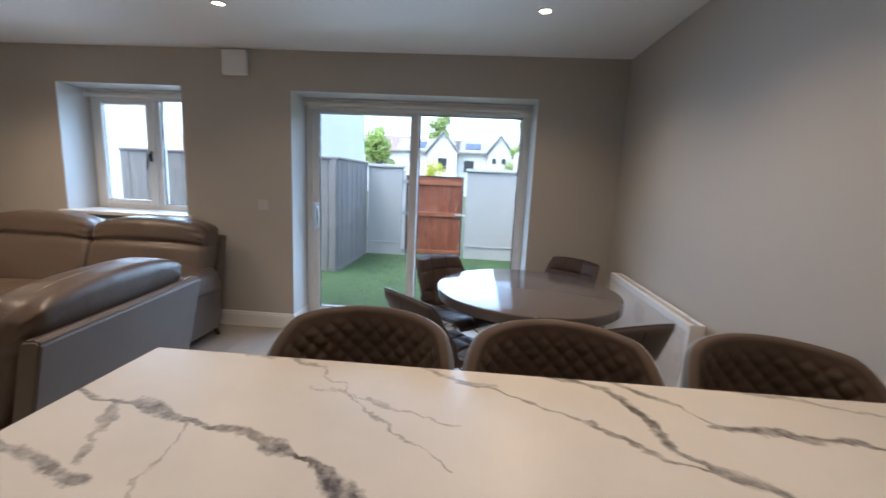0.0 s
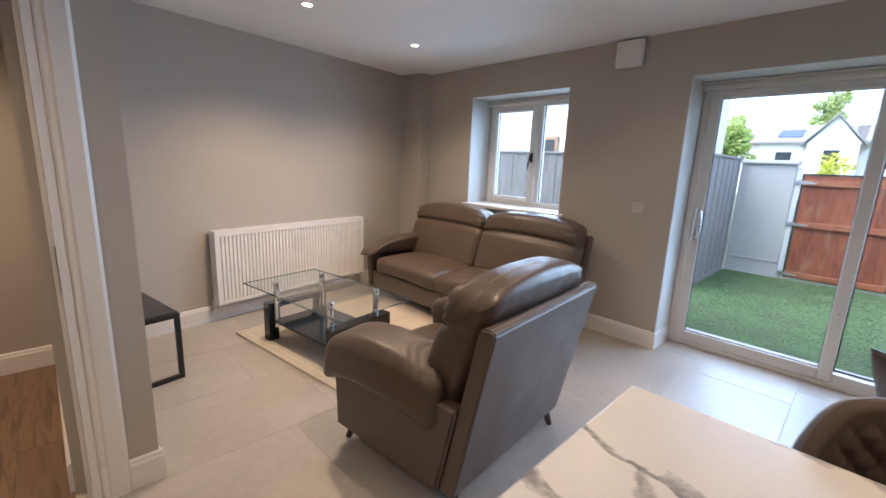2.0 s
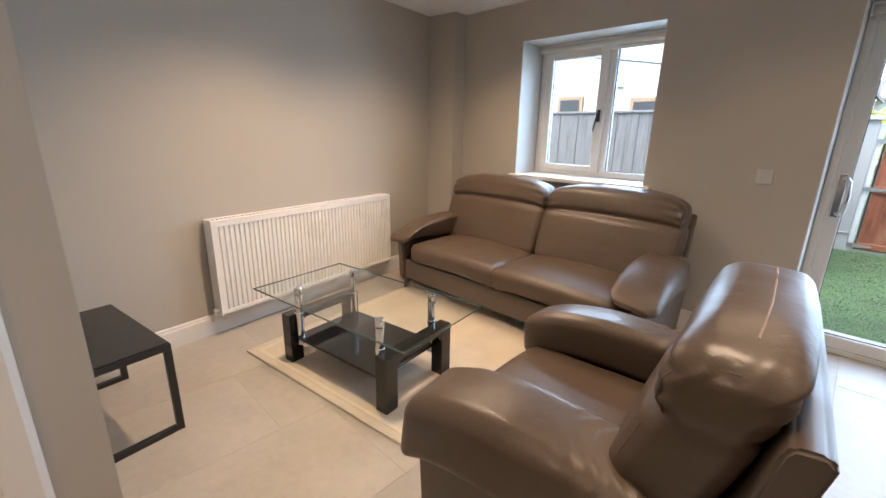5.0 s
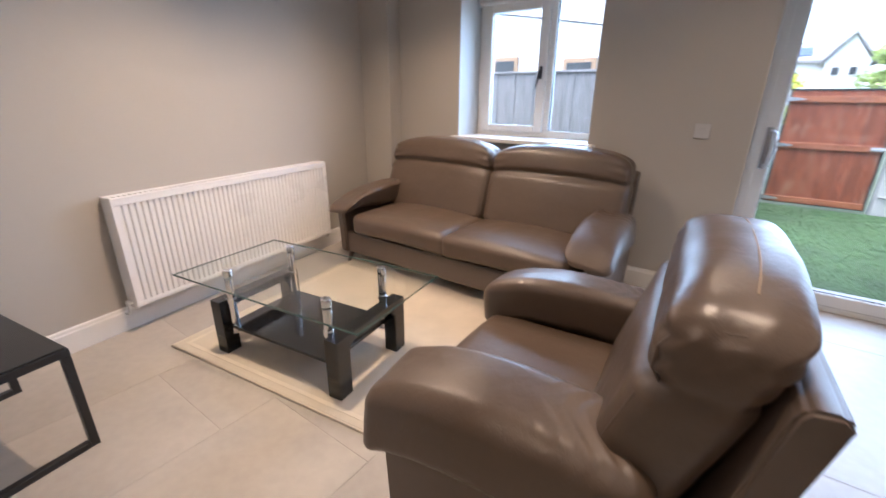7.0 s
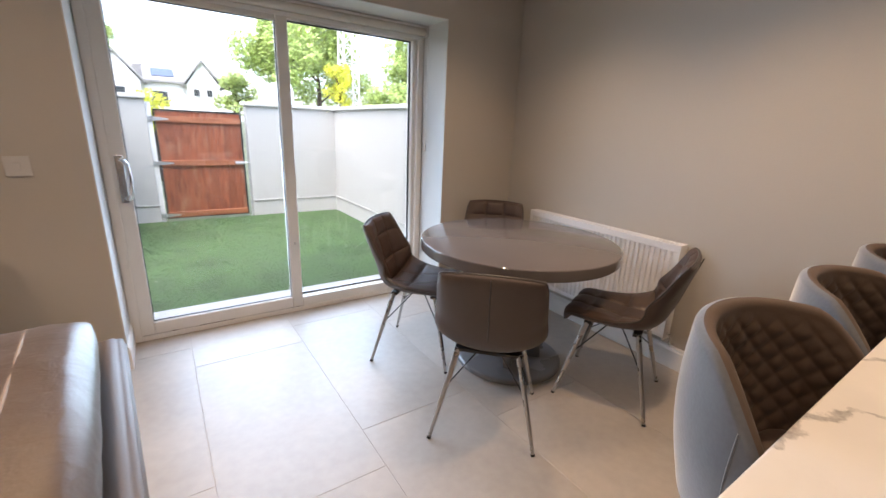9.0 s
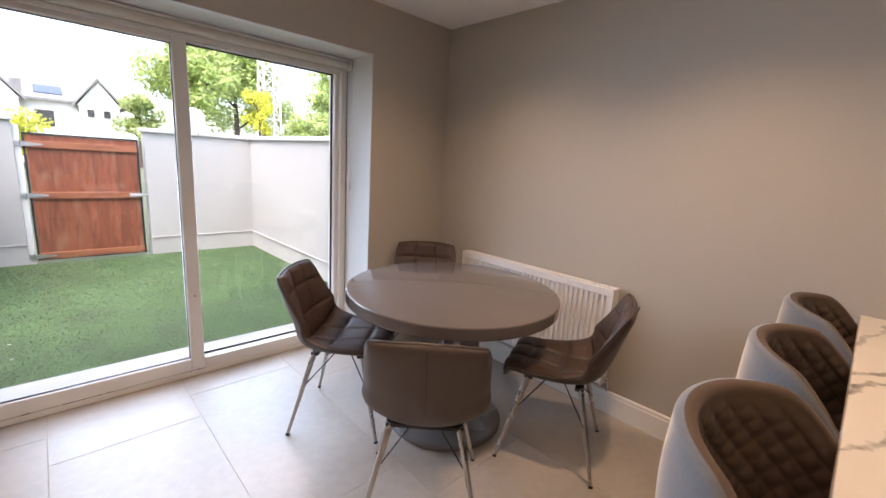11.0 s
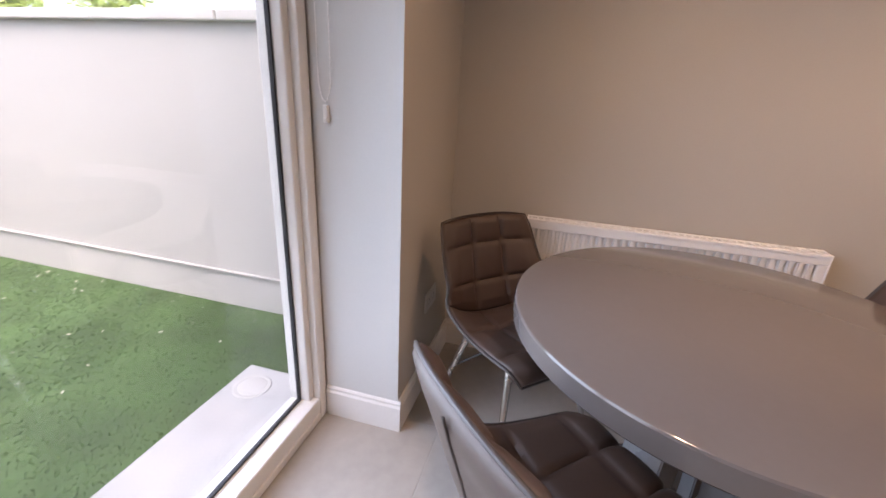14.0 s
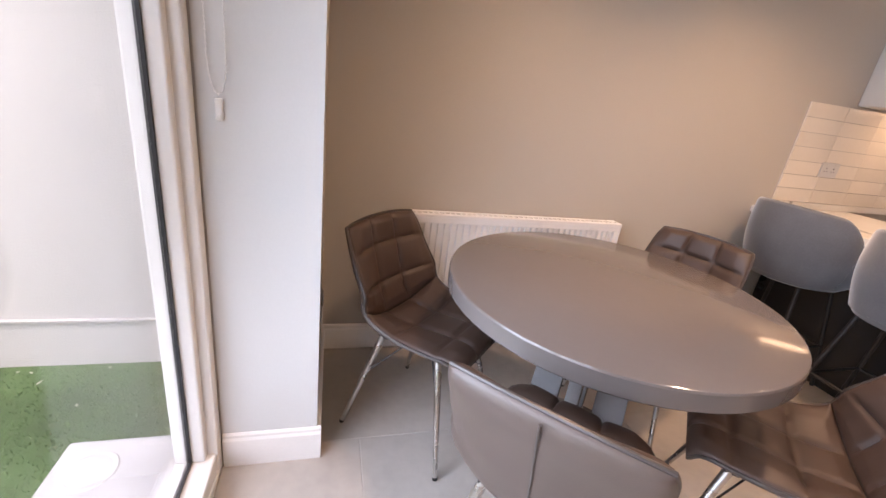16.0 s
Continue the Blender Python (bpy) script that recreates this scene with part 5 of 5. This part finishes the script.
# ---- beyond the garden ----
def house(name, label, m, w, d, h, ridge, roof, openings=(), gables=(), panels=(), chimney=None):
    """A two-storey house, its front along -y: walls, pitched roof, front gables, windows and solar panels."""
    t = thing(name, label, "house", m)
    part("wall", one_box(0, w, 0, d, 0, h), FARWHITE, t)
    bm = bmesh.new()
    prism(bm, [(-0.35, h - 0.05), (d / 2, ridge), (d + 0.35, h - 0.05), (d + 0.35, h - 0.2), (-0.35, h - 0.2)], -0.3, w + 0.3, "x")
    part("roof", bm, roof, t)
    for gx, gw2, gz in gables:
        bm = bmesh.new()
        prism(bm, [(gx - gw2, h - 0.3), (gx, gz), (gx + gw2, h - 0.3)], -0.9, d / 2, "y")
        part("gable", bm, FARWHITE, t)
        part("gable_wall", one_box(gx - gw2 + 0.1, gx + gw2 - 0.1, -0.9, 0.0, 0, h - 0.3), FARWHITE, t)
        for s in (-1, 1):
            bm = bmesh.new()
            prism(bm, [(gx - 0.0, gz + 0.02), (gx + s * (gw2 + 0.25), h - 0.42), (gx + s * (gw2 + 0.25), h - 0.27), (gx, gz + 0.2)], -1.1, d / 2, "y")
            part("gable_roof", bm, roof, t)
    slope = math.atan2(ridge - h, d / 2)
    for px, pw in panels:
        p = part("solar_panel", one_box(-pw / 2, pw / 2, 0.15, 1.0, 0.05, 0.12), SOLAR, t, "dark blue roof solar panel")
        p.matrix_basis = Matrix.Translation((px, 0.25, h + 0.1)) @ Matrix.Rotation(slope, 4, "X") @ Matrix.Diagonal((1, min(2.0, (d / 2) / math.cos(slope) / 1.25), 1, 1))
    for ox, oy, oz, ow, oh in openings:
        win_ = part("window", one_box(ox - ow / 2 - 0.07, ox + ow / 2 + 0.07, oy - 0.05, oy + 0.02, oz - 0.07, oz + oh + 0.07), UPVC, t)
        part("pane", one_box(ox - ow / 2, ox + ow / 2, oy - 0.07, oy - 0.051, oz, oz + oh), DARKGLASS, win_)
    if chimney:
        part("chimney", one_box(chimney - 0.35, chimney + 0.35, d / 2 - 0.3, d / 2 + 0.3, h, ridge + 0.9), FARWHITE, t)
    return t


house("terrace_house", "white rendered terrace house with slate roof, gable and solar panel", pose(-1.0, 40, -0.13), 5.0, 7.0, 4.1, 5.45, FARROOF,
      openings=((3.45, -0.9, 3.1, 0.35, 0.45), (4.3, -0.9, 3.1, 0.35, 0.45), (1.2, 0, 2.3, 0.9, 1.0)), gables=((3.95, 1.15, 5.45),), panels=((1.5, 1.4),))
house("terrace_house", "white rendered terrace house with slate roof, gable and solar panel", pose(-6.3, 40, -0.13), 5.3, 7.0, 4.1, 5.45, FARROOF,
      openings=((1.5, 0, 2.3, 0.9, 1.0), (4.1, -0.9, 2.4, 0.8, 1.0)), gables=((4.1, 1.4, 5.6),), panels=((1.6, 1.4),), chimney=5.2)
house("terrace_house", "white house with a brown tiled roof", pose(-13.0, 43, -0.13), 6.4, 7.0, 4.2, 5.9, FARROOFRED, openings=((2.0, 0, 2.4, 0.9, 1.0), (4.4, 0, 2.4, 0.9, 1.0)))

nbr = thing("neighbour_house", "tall white rendered house behind the fence with a grey drainpipe", "house", pose(0, 0, -0.13))
part("wall", one_box(-9.5, -2.75, 10.0, 14.2, 0, 6.2), FARWHITE, nbr)
bm = prism(bmesh.new(), [(9.6, 6.1), (12.1, 7.8), (14.6, 6.1), (14.6, 5.95), (9.6, 5.95)], -9.7, -2.55, "x")
part("roof", bm, FARROOF, nbr)
bm = bmesh.new()
tube(bm, [(-4.55, 9.93, 0), (-4.55, 9.93, 6.0)], 0.05, 12)
for z in (1.4, 2.45, 3.5, 4.6):
    box(bm, -4.63, -4.47, 9.92, 10.0, z, z + 0.05)
part("drainpipe", bm, GALV, nbr, "grey drainpipe", smooth=True)
bm = bmesh.new()
tube(bm, [(-4.30, 9.93, 2.42), (-4.42, 9.90, 2.42)], 0.05, 10)
part("vent_pipe", bm, GALV, nbr)
for x0, x1, z0, z1 in ((-5.75, -5.15, 1.35, 2.28), (-4.15, -3.5, 1.35, 2.2)):
    w_ = part("window", one_box(x0, x1, 9.94, 10.02, z0, z1, bevel=0.01), wood_surface("tan_frame", (0.42, 0.27, 0.15), (0.30, 0.18, 0.1)), nbr)
    part("pane", one_box(x0 + 0.08, x1 - 0.08, 9.925, 9.939, z0 + 0.08, z1 - 0.08), DARKGLASS, w_)
# thin dark line that slopes down across the front wall
bm = bmesh.new()
tube(bm, [(-9.5, 9.985, 3.75), (-4.6, 9.985, 2.95), (-2.8, 9.985, 2.63)], 0.012, 6)
part("sloping_line", bm, DARKGREY, nbr, "thin dark line sloping along the wall")

tank = thing("garden_shed_dome", "white rounded plastic tank beyond the garden wall", "tank", pose(2.18, 13.0, -0.13))
bm = lathe(bmesh.new(), [(0, 2.42), (0.12, 2.415), (0.22, 2.38), (0.285, 2.30), (0.30, 2.18), (0.30, 0.0), (0, 0.0)], 32)
part("shell", bm, WHITEPLASTIC, tank, smooth=True, angle=50)


def tree(x, y, height, spread, mat, seed, leaves=2600, size=0.32, trunk=0.22, low=0.3):
    """Tapered trunk, limbs, and a crown of many small leaf clumps with gaps."""
    r = random.Random(seed)
    t = thing("tree", "leafy green tree beyond the garden wall" if mat is LEAF else ("bright yellow-green shrub beyond the wall" if mat is LEAFYELLOW else "pale green tree beyond the rooftops"), "tree", pose(x, y, -0.13))
    bm = bmesh.new()
    tube(bm, [(0, 0, 0), (0.1 * spread * 0.2, 0, height * 0.3), (0, 0.05, height * 0.62), (0.05, 0, height * 0.85)], [trunk, trunk * 0.8, trunk * 0.45, trunk * 0.15], 10)
    tips = []
    for k in range(11):
        a, z0 = r.uniform(0, 6.28), height * r.uniform(low, 0.75)
        ln = spread * r.uniform(0.45, 0.95) * (1 - 0.35 * z0 / height)
        tip = Vector((math.cos(a) * ln, math.sin(a) * ln, z0 + height * r.uniform(0.08, 0.24)))
        tube(bm, [(0, 0, z0), tip * 0.5 + Vector((0, 0, z0 * 0.5 + 0.1)), tip], [trunk * 0.35, trunk * 0.22, 0.02], 6)
        tips.append(tip)
    part("trunk", bm, BARK, t, smooth=True)
    clumps = [(p, spread * r.uniform(0.24, 0.42)) for p in tips]
    clumps += [(Vector((r.gauss(0, spread * 0.25), r.gauss(0, spread * 0.25), height * r.uniform(low + 0.25, 0.93))), spread * r.uniform(0.25, 0.4)) for k in range(12)]
    verts, faces = [], []
    for k in range(leaves):
        c, rad = clumps[r.randrange(len(clumps))]
        d = Vector((r.gauss(0, 1), r.gauss(0, 1), r.gauss(0, 0.8))).normalized()
        p = c + d * rad * r.uniform(0.55, 1.08)
        s = size * r.uniform(0.5, 1.1)
        u = Vector((r.gauss(0, 1), r.gauss(0, 1), r.gauss(0, 1))).normalized()
        w_ = u.orthogonal().normalized()
        b = len(verts)
        verts += [p - u * s * 0.5, p + w_ * s * 0.28 + d * 0.05, p + u * s * 0.5, p - w_ * s * 0.28 + d * 0.02]
        faces.append((b, b + 1, b + 2, b + 3))
    me = bpy.data.meshes.new("crown")
    me.from_pydata([tuple(q) for q in verts], [], faces)
    me.materials.append(mat)
    new("crown", me).parent = t
    return t


tree(6.4, 31, 8.0, 2.7, LEAF, 1, 9500, 0.36)
tree(9.9, 34, 9.2, 3.1, LEAF, 2, 9500, 0.36)
tree(13.2, 37, 7.6, 2.4, LEAF, 3, 5200, 0.34)
tree(16.8, 33, 9.4, 2.3, LEAF, 4, 5200, 0.34)
tree(4.6, 36, 4.6, 1.5, LEAFPALE, 5, 2600, 0.3)
tree(9.1, 27.5, 5.2, 0.95, LEAFYELLOW, 6, 2600, 0.22, trunk=0.1)
tree(11.9, 28, 3.9, 1.4, LEAF, 7, 3000, 0.26, trunk=0.1)
tree(14.0, 29, 4.4, 1.6, LEAF, 12, 3200, 0.28, trunk=0.12)
tree(-4.9, 25, 4.4, 0.95, LEAF, 8, 3000, 0.24, trunk=0.12)
tree(-3.4, 50, 9.0, 1.9, LEAFPALE, 9, 3600, 0.36)
tree(-0.5, 14, 2.25, 0.42, LEAFYELLOW, 10, 1200, 0.10, trunk=0.05)
tree(19.5, 36, 8.5, 3.0, LEAF, 11, 5200, 0.36)
tree(24.0, 34, 8.0, 3.0, LEAF, 13, 4200, 0.36)

# lattice mast
mast = thing("lattice_mast", "tall pale steel lattice mast among the trees", "mast", pose(10.27, 29, -0.13))
for sx in (-1, 1):
    for sy in (-1, 1):
        bm = bmesh.new()
        tube(bm, [(sx * 0.55, sy * 0.55, 0), (sx * 0.30, sy * 0.30, 16)], 0.06, 6)
        part("leg", bm, WHITEPLASTIC, mast)
bays = 18
for k in range(bays):
    z0, z1 = 16 * k / bays, 16 * (k + 1) / bays
    r0, r1 = 0.55 - 0.25 * k / bays, 0.55 - 0.25 * (k + 1) / bays
    bm = bmesh.new()
    for s in (-1, 1):
        tube(bm, [(-s * r0, -r0, z0), (s * r1, -r1, z1)], 0.034, 4)
        tube(bm, [(-s * r0, r0, z0), (s * r1, r1, z1)], 0.034, 4)
        tube(bm, [(s * r0, -r0, z0), (s * r1, r1, z1)], 0.034, 4)
    tube(bm, [(-r0, -r0, z0), (r0, -r0, z0), (r0, r0, z0), (-r0, r0, z0)], 0.034, 4, closed=True)
    part("brace", bm, WHITEPLASTIC, mast)


# ---- floor tiles, planks and splashback tiles ----
def pieces(name, data, places, parent):
    for p in places:
        o = new(name, data)
        o.location = p
        o.parent = parent


def slab(name, w, d, h, mat, bevel=0.0012):
    bm = one_box(0, w, 0, d, -h, 0)
    top = [e for e in bm.edges if all(v.co.z > -1e-6 for v in e.verts)]
    bmesh.ops.bevel(bm, geom=top, offset=bevel, segments=1, affect="EDGES")
    me = bpy.data.meshes.new(name)
    bm.to_mesh(me)
    bm.free()
    me.materials.append(mat)
    return me


S, D, J = 0.608, 1.216, 0.003
rows = {}
for i in range(-7, 5):
    x = -0.482 + S * i
    for j in range(-7, 3):
        y = 3.062 + D * j + (0.25 if i % 2 else 0.0)
        if x > -4.45 and y < YF - 0.05 and y + D > -2.8 and not (x + S < NX + 0.3 and y + D < 1.1):
            rows.setdefault(round(min(D, YF + 0.02 - y), 4), []).append((x, y, 0.0))
# whole tiles, and those cut short at the door
for depth, spots in rows.items():
    pieces("tile", slab("tile", S - J, depth - J, 0.0055, TILE), spots, bpy.data.objects["floor"])
# hall planks, two to a row, their end joints staggered
wide = NX - 0.062 + 3.345
for odd in (0, 1):
    first = 0.62 if odd else 1.02
    for x, w in ((-3.345, first), (-3.345 + first, wide - first)):
        pieces("plank", slab("plank", w - 0.002, 0.178, 0.0035, PLANK, 0.0015), [(x, 0.77 - 0.18 * j, 0.0042) for j in range(odd, 19, 2)], hall_floor)
splash = structure(part("splashback", boxes((XR - 0.003, XR - 0.0005, -0.5, 1.79, 0.969, 1.548)), GROUT), "cream ceramic tiled splashback with narrow joints", "splashback")
brick = one_box(-0.009, 0, 0, 0.297, 0, 0.0795, bevel=0.0)
me = bpy.data.meshes.new("tile")
brick.to_mesh(me)
brick.free()
me.materials.append(SPLASH)
pieces("tile", me, [(XR - 0.003, 1.79 - 0.3 * (i + 1), 0.971 + 0.0823 * j) for i in range(5) for j in range(7)], splash)
